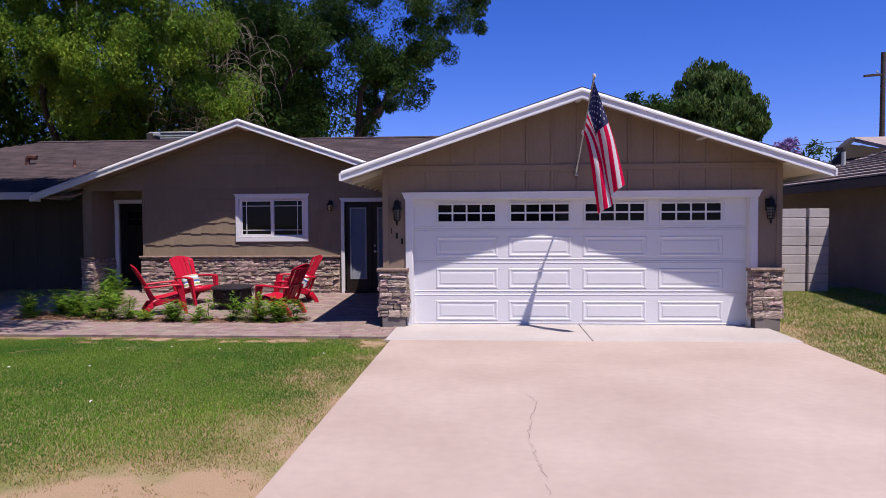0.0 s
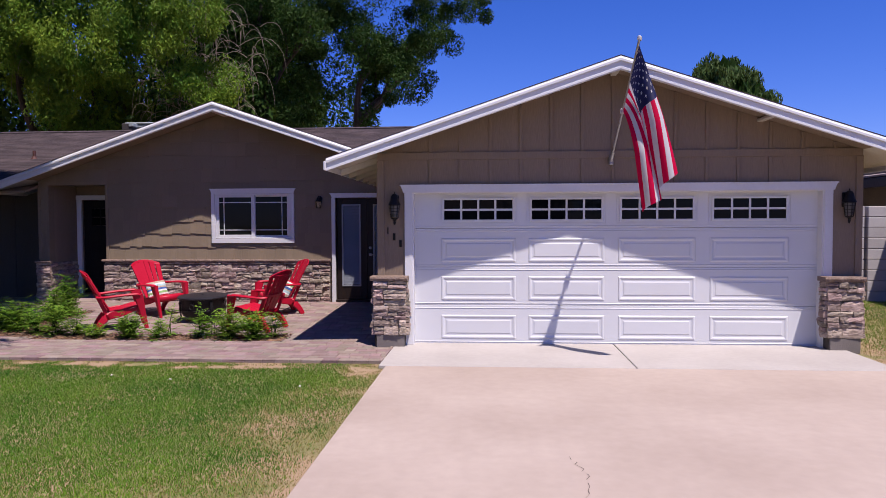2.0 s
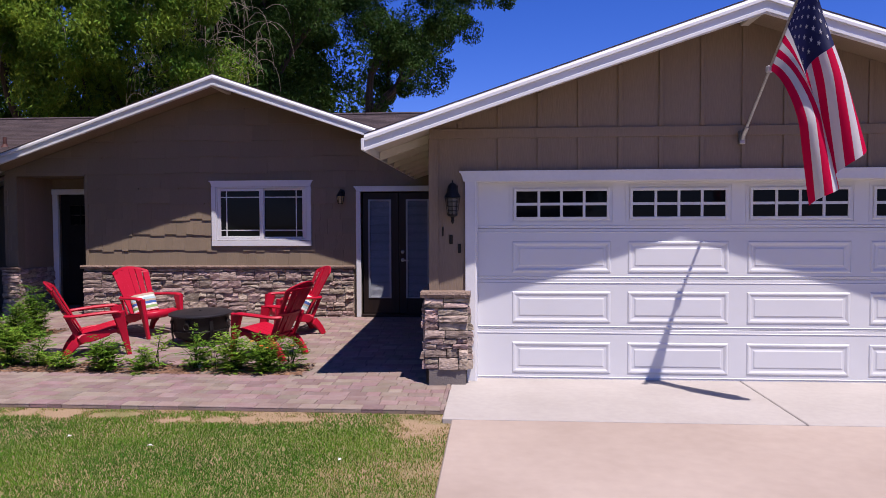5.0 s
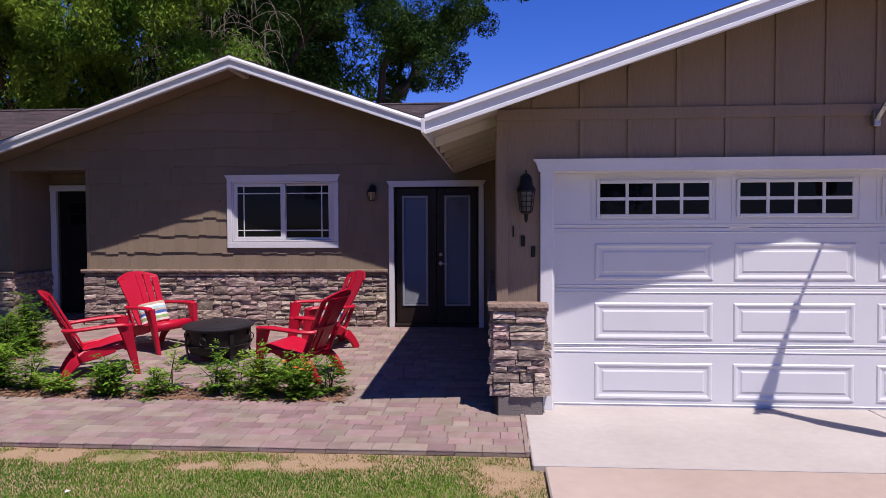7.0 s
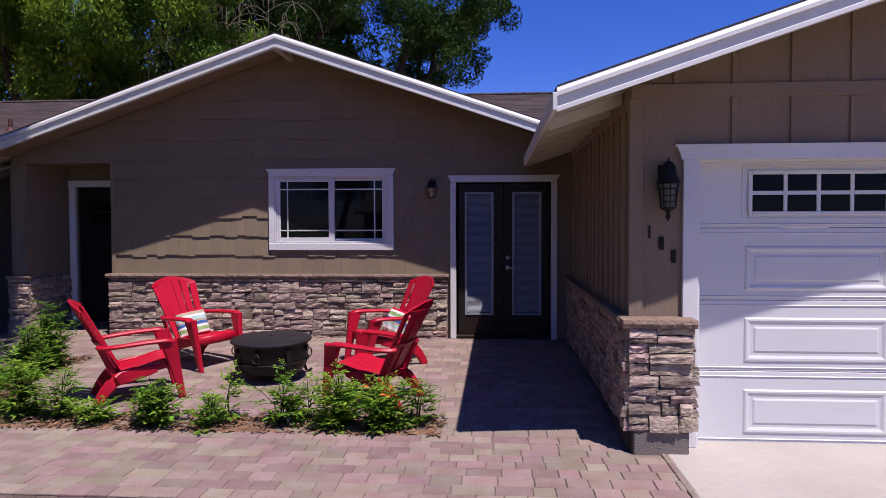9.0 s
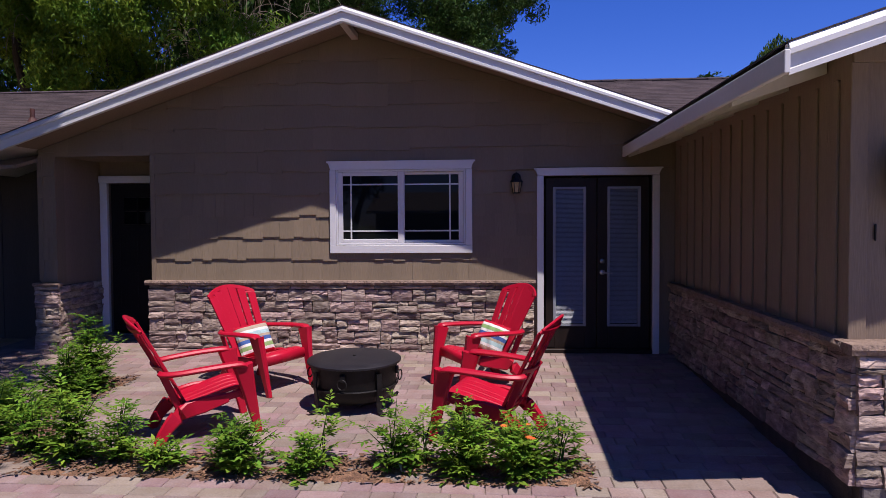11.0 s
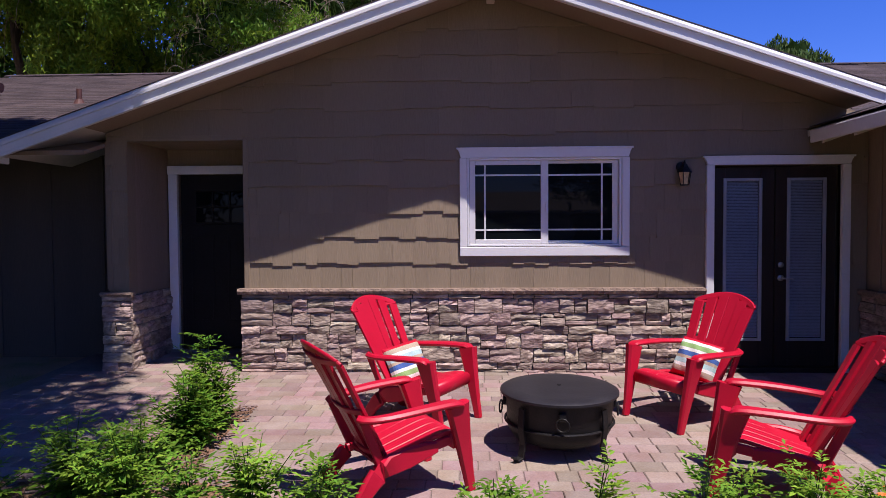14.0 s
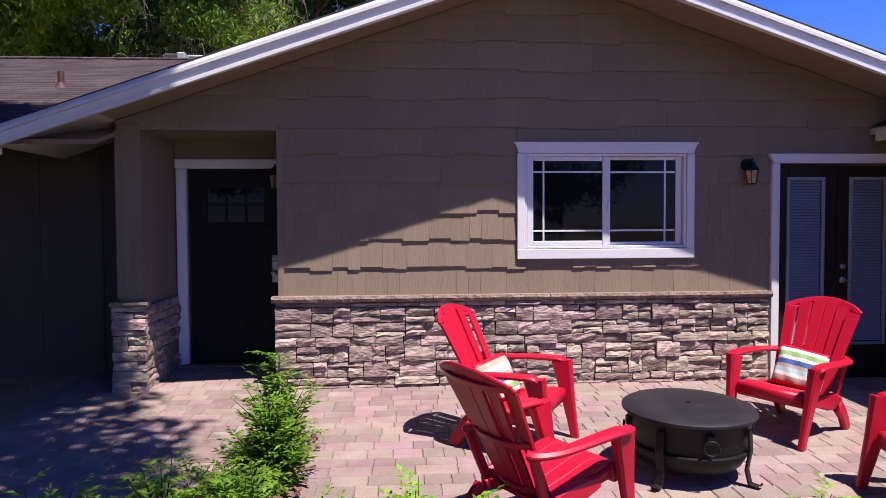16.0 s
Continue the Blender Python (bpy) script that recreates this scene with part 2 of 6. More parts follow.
def ground_mat():
    """Soil with worn turf: bare earth in the patches, dull green elsewhere."""
    m = mat("lawn_soil", (0.150, 0.155, 0.045), (0.240, 0.195, 0.085), rough=0.95, scale=1.3, fine=70, bump=0.8, grit=0.4, dist=0.02)
    nt = m.node_tree
    L = nt.links.new
    b = nt.nodes["Principled BSDF"]
    col = b.inputs["Base Color"].links[0].from_socket
    geo = nt.nodes.new("ShaderNodeNewGeometry")
    sub = nt.nodes.new("ShaderNodeVectorMath")
    sub.operation = 'SUBTRACT'
    sub.inputs[1].default_value = BARE_AT
    L(geo.outputs["Position"], sub.inputs[0])
    sc = nt.nodes.new("ShaderNodeVectorMath")
    sc.operation = 'MULTIPLY'
    sc.inputs[1].default_value = (1 / BARE_R[0], 1 / BARE_R[1], 0)
    L(sub.outputs[0], sc.inputs[0])
    ln = nt.nodes.new("ShaderNodeVectorMath")
    ln.operation = 'LENGTH'
    L(sc.outputs[0], ln.inputs[0])
    n = nt.nodes.new("ShaderNodeTexNoise")
    n.inputs["Scale"].default_value, n.inputs["Detail"].default_value = 2.3, 6
    L(geo.outputs["Position"], n.inputs["Vector"])
    a = nt.nodes.new("ShaderNodeMath")
    a.operation = 'MULTIPLY_ADD'
    a.inputs[1].default_value, a.inputs[2].default_value = 1.6, -0.8
    L(n.outputs["Fac"], a.inputs[0])
    s = nt.nodes.new("ShaderNodeMath")
    L(ln.outputs["Value"], s.inputs[0])
    L(a.outputs[0], s.inputs[1])
    r = nt.nodes.new("ShaderNodeMapRange")
    r.inputs[1].default_value, r.inputs[2].default_value = 0.75, 1.15
    r.inputs[3].default_value, r.inputs[4].default_value = 1, 0
    L(s.outputs[0], r.inputs[0])
    # small worn spots all over the turf
    n2 = nt.nodes.new("ShaderNodeTexNoise")
    n2.inputs["Scale"].default_value, n2.inputs["Detail"].default_value = 1.7, 7
    L(geo.outputs["Position"], n2.inputs["Vector"])
    r2 = nt.nodes.new("ShaderNodeMapRange")
    r2.inputs[1].default_value, r2.inputs[2].default_value = 0.56, 0.70
    # more of them towards the path
    sep = nt.nodes.new("ShaderNodeSeparateXYZ")
    L(geo.outputs["Position"], sep.inputs[0])
    near = nt.nodes.new("ShaderNodeMapRange")
    near.inputs[1].default_value, near.inputs[2].default_value = 9.2, 9.9
    near.inputs[3].default_value, near.inputs[4].default_value = 0.0, 0.20
    L(sep.outputs["Y"], near.inputs[0])
    drive = nt.nodes.new("ShaderNodeMapRange")
    drive.inputs[1].default_value, drive.inputs[2].default_value = -2.5, -1.6
    drive.inputs[3].default_value, drive.inputs[4].default_value = 0.0, 0.14
    L(sep.outputs["X"], drive.inputs[0])
    most = nt.nodes.new("ShaderNodeMath")
    most.operation = 'MAXIMUM'
    L(near.outputs[0], most.inputs[0])
    L(drive.outputs[0], most.inputs[1])
    worn = nt.nodes.new("ShaderNodeMath")
    L(n2.outputs["Fac"], worn.inputs[0])
    L(most.outputs[0], worn.inputs[1])
    L(worn.outputs[0], r2.inputs[0])
    mx = nt.nodes.new("ShaderNodeMath")
    mx.operation = 'MAXIMUM'
    L(r.outputs[0], mx.inputs[0])
    L(r2.outputs[0], mx.inputs[1])
    mix = nt.nodes.new("ShaderNodeMix")
    mix.data_type = 'RGBA'
    mix.inputs["B"].default_value = (0.31, 0.215, 0.125, 1)
    L(col, mix.inputs["A"])
    L(mx.outputs[0], mix.inputs["Factor"])
    L(mix.outputs["Result"], b.inputs["Base Color"])
    return m


BARE_AT = (-2.1, 3.85, 0.0)
BARE_R = (1.25, 1.0)
M_GROUND = ground_mat()


# ---- mesh helpers ----
class Geo:
    """Collects vertices and faces; mats holds a material slot per face where needed."""

    def __init__(self):
        self.v, self.f, self.s = [], [], []

    def add(self, verts, faces, m=None, slot=0):
        o = len(self.v)
        self.v += [tuple(m @ Vector(p)) if m else tuple(p) for p in verts]
        self.f += [tuple(i + o for i in f) for f in faces]
        self.s += [slot] * len(faces)
        return self

    def box(self, x0, x1, y0, y1, z0, z1, c=0.0, m=None, slot=0):
        """A box, with its edges chamfered by c."""
        if c <= 0:
            vs = [(x, y, z) for x in (x0, x1) for y in (y0, y1) for z in (z0, z1)]
            fs = [(0, 1, 3, 2), (4, 6, 7, 5), (0, 4, 5, 1), (2, 3, 7, 6), (0, 2, 6, 4), (1, 5, 7, 3)]
            return self.add(vs, fs, m, slot)
        c = min(c, (x1 - x0) * 0.45, (y1 - y0) * 0.45, (z1 - z0) * 0.45)
        bm = bmesh.new()
        vs = []
        for x, sx in ((x0, 1), (x1, -1)):
            for y, sy in ((y0, 1), (y1, -1)):
                for z, sz in ((z0, 1), (z1, -1)):
                    vs += [(x, y + sy * c, z + sz * c), (x + sx * c, y, z + sz * c), (x + sx * c, y + sy * c, z)]
        bv = [bm.verts.new(p) for p in vs]
        r = bmesh.ops.convex_hull(bm, input=bv)
        bmesh.ops.dissolve_limit(bm, angle_limit=0.02, verts=bm.verts, edges=bm.edges)
        bm.verts.index_update()
        self.add([v.co[:] for v in bm.verts], [tuple(q.index for q in f.verts) for f in bm.faces], m, slot)
        bm.free()
        return self

    def prism(self, poly, y0, y1, m=None, slot=0):
        """A polygon in x, z pushed from y0 to y1."""
        n = len(poly)
        vs = [(x, y0, z) for x, z in poly] + [(x, y1, z) for x, z in poly]
        fs = [tuple(range(n)), tuple(range(2 * n - 1, n - 1, -1))]
        fs += [(i, n + i, n + (i + 1) % n, (i + 1) % n) for i in range(n)]
        return self.add(vs, fs, m, slot)

    def sweep(self, pts, sizes, up=(0, 0, 1), m=None, round_=0.25, slot=0):
        """An eight-sided bar along pts; sizes: width and thickness at each point."""
        pts = [Vector(p) for p in pts]
        rings = []
        for i, p in enumerate(pts):
            t = (pts[min(i + 1, len(pts) - 1)] - pts[max(i - 1, 0)]).normalized()
            side = t.cross(Vector(up)).normalized()
            nor = side.cross(t).normalized()
            w, h = sizes[min(i, len(sizes) - 1)]
            a, b = w / 2, h / 2
            c = min(a, b) * 2 * round_
            ring = [(a, b - c), (a - c, b), (-a + c, b), (-a, b - c), (-a, -b + c), (-a + c, -b), (a - c, -b), (a, -b + c)]
            rings.append([p + side * x + nor * y for x, y in ring])
        vs = [q for r in rings for q in r]
        fs = [tuple(range(7, -1, -1)), tuple((len(rings) - 1) * 8 + k for k in range(8))]
        for i in range(len(rings) - 1):
            for k in range(8):
                a, b = i * 8 + k, i * 8 + (k + 1) % 8
                fs.append((a, b, b + 8, a + 8))
        return self.add(vs, fs, m, slot)

    def glide(self, pts, sizes, steps=3, **kw):
        """A sweep along a smooth curve through pts."""
        pts = [Vector(p) for p in pts]
        n = len(pts)
        sizes = [sizes[min(i, len(sizes) - 1)] for i in range(n)]
        out, sz = [], []
        for i in range(n - 1):
            a, b, c, d = pts[max(i - 1, 0)], pts[i], pts[i + 1], pts[min(i + 2, n - 1)]
            for k in range(steps):
                t = k / steps
                out.append(0.5 * (2 * b + (c - a) * t + (2 * a - 5 * b + 4 * c - d) * t * t + (3 * b - a - 3 * c + d) * t ** 3))
                sz.append(tuple(p + (q - p) * t for p, q in zip(sizes[i], sizes[i + 1])))
        return self.sweep(out + [pts[-1]], sz + [sizes[-1]], **kw)

    def lathe(self, prof, n=24, m=None, slot=0):
        """Turns (radius, height) pairs round the z axis."""
        vs, fs = [], []
        for r, z in prof:
            vs += [(r * math.cos(2 * math.pi * k / n), r * math.sin(2 * math.pi * k / n), z) for k in range(n)]
        for i in range(len(prof) - 1):
            for k in range(n):
                a, b = i * n + k, i * n + (k + 1) % n
                fs.append((a, b, b + n, a + n))
        fs.append(tuple(range(n - 1, -1, -1)))
        fs.append(tuple((len(prof) - 1) * n + k for k in range(n)))
        return self.add(vs, fs, m, slot)

    def ring(self, r, t, m=None, n=20, k=8, slot=0):
        """A torus in the x, z plane."""
        vs, fs = [], []
        for i in range(n):
            a = 2 * math.pi * i / n
            for j in range(k):
                b = 2 * math.pi * j / k
                q = r + t * math.cos(b)
                vs.append((q * math.cos(a), t * math.sin(b), q * math.sin(a)))
        for i in range(n):
            for j in range(k):
                fs.append((i * k + j, ((i + 1) % n) * k + j, ((i + 1) % n) * k + (j + 1) % k, i * k + (j + 1) % k))
        return self.add(vs, fs, m, slot)

    def mesh(self, name, mats, smooth=False):
        me = bpy.data.meshes.new(name)
        me.from_pydata(self.v, [], self.f)
        for q in mats if isinstance(mats, (list, tuple)) else [mats]:
            me.materials.append(q)
        if any(self.s):
            me.polygons.foreach_set("material_index", self.s)
        if smooth:
            me.polygons.foreach_set("use_smooth", [True] * len(me.polygons))
        me.validate()
        me.update()
        return me


def thing(name, label, category, group="", at=None, kind=""):
    """An Empty at a thing's base that holds its parts."""
    ob = new(name)
    ob.empty_display_size = 0.1
    if at is not None:
        ob.matrix_basis = at
    return tagged(ob, label, category, group, kind)


def part(name, geo, material, parent=None, label="", smooth=False, kind="", at=None):
    """ONE mesh object from a Geo (or ready mesh), under its parent."""
    me = geo.mesh(name, material, smooth) if isinstance(geo, Geo) else geo
    ob = new(name, me)
    if at is not None:
        ob.matrix_basis = at
    if parent is not None:
        ob.parent = parent
    if smooth:
        for p in me.polygons:
            p.use_smooth = True
        md = me.attributes.new("sharp_edge", 'BOOLEAN', 'EDGE') if "sharp_edge" not in me.attributes else None
        if md:
            bm = bmesh.new()
            bm.from_mesh(me)
            flags = [len(e.link_faces) != 2 or e.calc_face_angle(0) > 0.7 for e in bm.edges]
            bm.free()
            me.attributes["sharp_edge"].data.foreach_set("value", flags)
    return tagged(ob, label, kind=kind)


def setting(name, geo, material, label, category="", smooth=False):
    return tagged(part(name, geo, material, smooth=smooth), label, category or name.split("_")[0], kind="structure")


def bulk(name, verts, faces, material, parent=None, label="", category="", kind="stuff", slots=None):
    """A large joined mesh from numpy arrays (all faces with the same corner count)."""
    me = bpy.data.meshes.new(name)
    k = faces.shape[1]
    me.vertices.add(len(verts))
    me.vertices.foreach_set("co", np.asarray(verts, dtype=np.float32).ravel())
    me.loops.add(faces.size)
    me.loops.foreach_set("vertex_index", faces.astype(np.int32).ravel())
    me.polygons.add(len(faces))
    me.polygons.foreach_set("loop_start", np.arange(0, faces.size, k, dtype=np.int32))
    for q in material if isinstance(material, (list, tuple)) else [material]:
        me.materials.append(q)
    if slots is not None:
        me.polygons.foreach_set("material_index", np.asarray(slots, dtype=np.int32))
    me.update(calc_edges=True)
    ob = new(name, me)
    if parent is not None:
        ob.parent = parent
    return tagged(ob, label, category, kind=kind)


def gz(y):
    """Height of the paving: it climbs gently towards the house."""
    return 0.037 * max(0.0, min(y, 16.4) - 11.4)


# ---- ground, paving ----
def ground():
    xs = [-400, -120, -40, -16, -10, -5, 0, 5, 10, 20, 60, 160, 400]
    ys = [-400, -80, -16, 0, 5, 10, 11.4, 12, 13, 14, 15, 16.4, 20, 40, 120, 400, 900]
    g = Geo()
    vs = [(x, y, gz(y) - 0.045) for y in ys for x in xs]
    n = len(xs)
    fs = [(j * n + i, j * n + i + 1, (j + 1) * n + i + 1, (j + 1) * n + i) for j in range(len(ys) - 1) for i in range(n - 1)]
    g.add(vs, fs)
    return setting("ground", g, M_GROUND, "patchy green lawn with bare dry earth", "ground")


ground()
DRIVE_L, DRIVE_R, JOINT_Y = -1.48, 4.32, 10.03
setting("driveway", Geo().box(DRIVE_L, DRIVE_R, -7.0, JOINT_Y - 0.006, -0.12, -0.004, 0.01), M_CONC, "pinkish sun-bleached concrete driveway with cracks", "driveway")
apron = Geo().box(-1.56, 1.43, JOINT_Y + 0.006, 11.75, -0.12, 0.0, 0.008).box(1.44, 4.36, JOINT_Y + 0.006, 11.75, -0.12, 0.0, 0.008)
setting("apron", apron, M_APRON, "pale concrete apron before the garage door", "apron")
setting("road", Geo().box(-120, 120, -15.0, -7.1, -0.1, -0.03), M_ROAD, "grey asphalt street", "road")


# ---- house shell ----
G_RIDGE, G_TOP, G_SL = 1.385, 3.753, 0.331       # garage gable: ridge x, height, slope
H_RIDGE, H_TOP, H_SL = -5.43, 3.944, 0.341       # house gable
G_EAVE_L, G_EAVE_R, G_FRONT = -2.37, 5.14, 10.90
H_EAVE_L, H_FRONT = -10.1, 14.70
WALL_Y, GAR_Y = 15.36, 11.47                      # faces of house wall and garage wall
DROP = 0.17                                       # roof top down to soffit


def g_roof(x):
    return G_TOP - G_SL * abs(x - G_RIDGE)


def h_roof(x):
    return H_TOP - H_SL * abs(x - H_RIDGE)


def wall_columns(g, xs, y0, y1, base, roof, holes, ridge):
    """Upright slabs between the x breaks, left open where a hole lies."""
    br = sorted(set(xs + [ridge] + [h[0] for h in holes] + [h[1] for h in holes]))
    br = [b for b in br if xs[0] <= b <= xs[-1]]
    for a, b in zip(br, br[1:]):
        mid = (a + b) / 2
        cuts = sorted([(h[2], h[3]) for h in holes if h[0] < mid < h[1]])
        z = base
        for c0, c1 in cuts:
            if c0 > z:
                g.prism([(a, z), (b, z), (b, c0), (a, c0)], y0, y1)
            z = c1
        g.prism([(a, z), (b, z), (b, roof(b)), (a, roof(a))], y0, y1)


WIN = (-5.665, -4.155, 1.385, 2.255)
FRENCH = (-3.265, -2.045, 0.0, 2.165)
ENTRY = (-9.09, -7.90, 0.0, 2.455)
GDOOR = (-1.31, 4.12, -0.05, 2.10)


def house_walls():
    g = Geo()
    wall_columns(g, [-9.30, -1.79], WALL_Y, WALL_Y + 0.16, 0.0, lambda x: h_roof(x) - 0.07, [WIN, FRENCH, ENTRY], H_RIDGE)
    rear = setting("wall_rear", g, M_SIDING, "taupe shingle-sided house wall above a stone base", "wall")
    g = Geo()
    wall_columns(g, [-1.79, 4.60], GAR_Y, GAR_Y + 0.14, -0.05, lambda x: g_roof(x) - 0.07, [GDOOR], G_RIDGE)
    front = setting("wall_garage", g, M_BATTEN, "tan board-and-batten garage wall with a gable", "wall")
    side = setting("wall_side", Geo().box(-1.79, -1.65, GAR_Y + 0.14, WALL_Y, -0.05, 2.62), M_BATTEN, "tan vertical-board garage side wall", "wall")
    setting("wall_east", Geo().box(4.46, 4.60, GAR_Y + 0.14, 22.0, -0.05, 2.55), M_BATTEN, "tan garage side wall", "wall")
    # entry recess
    g = Geo().box(-9.22, -9.09, WALL_Y + 0.16, 16.3, 0, 2.6).box(-7.90, -7.76, WALL_Y + 0.16, 16.3, 0, 2.6)
    setting("wall_entry", g, M_BATTEN, "taupe side walls of the recessed entry", "wall")
    g = Geo()
    wall_columns(g, [-9.30, -7.76], 16.3, 16.45, 0.0, lambda x: 2.6, [(-8.97, -8.02, 0.0, 2.19)], -8.5)
    setting("wall_door", g, M_BATTEN, "taupe wall round the front door", "wall")
    setting("ceiling_entry", Geo().box(-9.09, -7.90, WALL_Y + 0.16, 16.3, 2.47, 2.55), M_BATTEN, "taupe painted ceiling of the recessed entry", "ceiling")
    # the wing's wall takes the board colour with shade mixed in
    setting("wall_left", Geo().box(-20.0, -9.31, 16.1, 16.25, 0.0, 2.7), M_SHADEBOARD, "taupe board-and-batten wall of the left wing, shade darkened into its colour", "wall")
    setting("wall_back", Geo().box(-20.0, 4.46, 24.6, 24.75, 0.0, 2.7), M_BATTEN, "taupe back wall of the house", "wall")
    setting("wall_west", Geo().box(-20.1, -19.95, 16.25, 24.6, 0.0, 2.7), M_BATTEN, "taupe end wall of the house", "wall")
    return rear, front, side


wall_rear, wall_garage, wall_side = house_walls()

MAIN_Y0, MAIN_Z0, MAIN_SL, MAIN_RY = 14.95, 2.43, 0.339, 20.0


def main_z(y):
    return MAIN_Z0 + MAIN_SL * (y - MAIN_Y0)


def roof_slab(g, quad, t, slot=0):
    """A slab below the four corners given."""
    low = [(x, y, z - t) for x, y, z in quad]
    g.add(list(quad) + low, [(0, 1, 2, 3), (7, 6, 5, 4), (0, 4, 5, 1), (1, 5, 6, 2), (2, 6, 7, 3), (3, 7, 4, 0)], None, slot)


def gable_roof(name, ridge, top, sl, xl, xr, y0, y1, roof, label, wl, wr):
    g = Geo()
    for x in (xl, xr):
        roof_slab(g, [(ridge, y0 - 0.012, top + 0.014), (ridge, y1, top + 0.014), (x, y1, roof(x) + 0.014), (x, y0 - 0.012, roof(x) + 0.014)], 0.007)
    ob = setting(name, g, M_ROOF, label, "roof")
    # soffit: wall-coloured between the walls, cream beyond them
    for a, b, m, name in ((xl, wl, M_SOFFIT, "cream painted board soffit"), (wl, wr, M_BATTEN, "taupe painted soffit"), (wr, xr, M_SOFFIT, "cream painted board soffit")):
        if b - a < 0.05:
            continue
        s = Geo()
        cut = [a] + ([ridge] if a < ridge < b else []) + [b]
        for p, q in zip(cut, cut[1:]):
            roof_slab(s, [(p, y0 + 0.04, roof(p) - 0.02), (q, y0 + 0.04, roof(q) - 0.02), (q, y1, roof(q) - 0.02), (p, y1, roof(p) - 0.02)], 0.06)
        part("soffit", s, m, ob, name)
    for x in (xl, xr):
        sx = 1 if x > ridge else -1
        z1 = roof(x)
        # board, weathered drip trim along its top, and a foot bead added to shape a sunlit strip
        b = Geo().prism([(ridge, top - DROP), (ridge, top), (x, z1), (x, z1 - DROP + 0.02)][::sx], y0, y0 + 0.04)
        part("barge_board", b, M_WHITE, ob, "white painted barge board")
        for name, sec in (("drip_trim", ((-0.026, -0.058), (-0.026, -0.030), (-0.004, 0.006), (-0.002, 0.006), (-0.002, -0.058))),
                          ("foot_bead", ((-0.014, -DROP + 0.012), (-0.014, -DROP + 0.040), (-0.002, -DROP + 0.046), (-0.002, -DROP + 0.012)))):
            n = len(sec)
            vs = [(ridge, y0 + a, top + c) for a, c in sec] + [(x, y0 + a, z1 + c) for a, c in sec]
            fs = [tuple(range(n)), tuple(range(2 * n - 1, n - 1, -1))] + [(k, n + k, n + (k + 1) % n, (k + 1) % n) for k in range(n)]
            part(name, Geo().add(vs, fs), M_WHITE, ob)
    return ob


roof_garage = gable_roof("roof_garage", G_RIDGE, G_TOP, G_SL, G_EAVE_L, G_EAVE_R, G_FRONT, 21.0, g_roof, "dark shingle garage roof with white barge boards", -1.79, 4.60)
roof_gable = gable_roof("roof_gable", H_RIDGE, H_TOP, H_SL, H_EAVE_L, -2.0, H_FRONT, 20.0, h_roof, "dark shingle house gable with white barge boards", -9.30, -2.0)


def eave_boards():
    z = g_roof(G_EAVE_L)
    part("eave_board", Geo().box(G_EAVE_L - 0.03, G_EAVE_L, G_FRONT - 0.03, 15.24, z - 0.15, z - 0.035, 0.004), M_WHITE, roof_garage, "white painted eave board")
    part("eave_board", Geo().box(G_EAVE_R, G_EAVE_R + 0.03, G_FRONT - 0.03, 21.0, z - 0.15, z - 0.035, 0.004), M_WHITE, roof_garage, "white painted eave board")
    # purlin ends under the barge boards
    for x in (G_RIDGE, 3.3):
        zt = g_roof(x) - 0.085
        part("lookout", Geo().box(x - 0.04, x + 0.04, G_FRONT + 0.045, GAR_Y, zt - 0.05, zt - 0.01, 0.006), M_SOFFIT, roof_garage)
    zt = h_roof(H_RIDGE) - 0.085
    part("lookout", Geo().box(H_RIDGE - 0.04, H_RIDGE + 0.04, H_FRONT + 0.045, WALL_Y, zt - 0.10, zt - 0.03, 0.006), M_SOFFIT, roof_gable)
    for k in range(7):
        y = 11.75 + k * 0.55
        b = Geo()
        b.prism([(G_EAVE_L + 0.01, g_roof(G_EAVE_L) - 0.17), (-1.80, g_roof(-1.80) - 0.17), (-1.80, g_roof(-1.80) - 0.08), (G_EAVE_L + 0.01, g_roof(G_EAVE_L) - 0.08)], y, y + 0.045)
        part("rafter_tail", b, M_SOFFIT, roof_garage)
    zl = h_roof(H_EAVE_L)
    part("eave_board", Geo().box(H_EAVE_L - 0.03, H_EAVE_L, H_FRONT - 0.03, MAIN_Y0 + 0.1, zl - 0.14, zl + 0.0, 0.004), M_WHITE, roof_gable, "white painted eave board")


eave_boards()


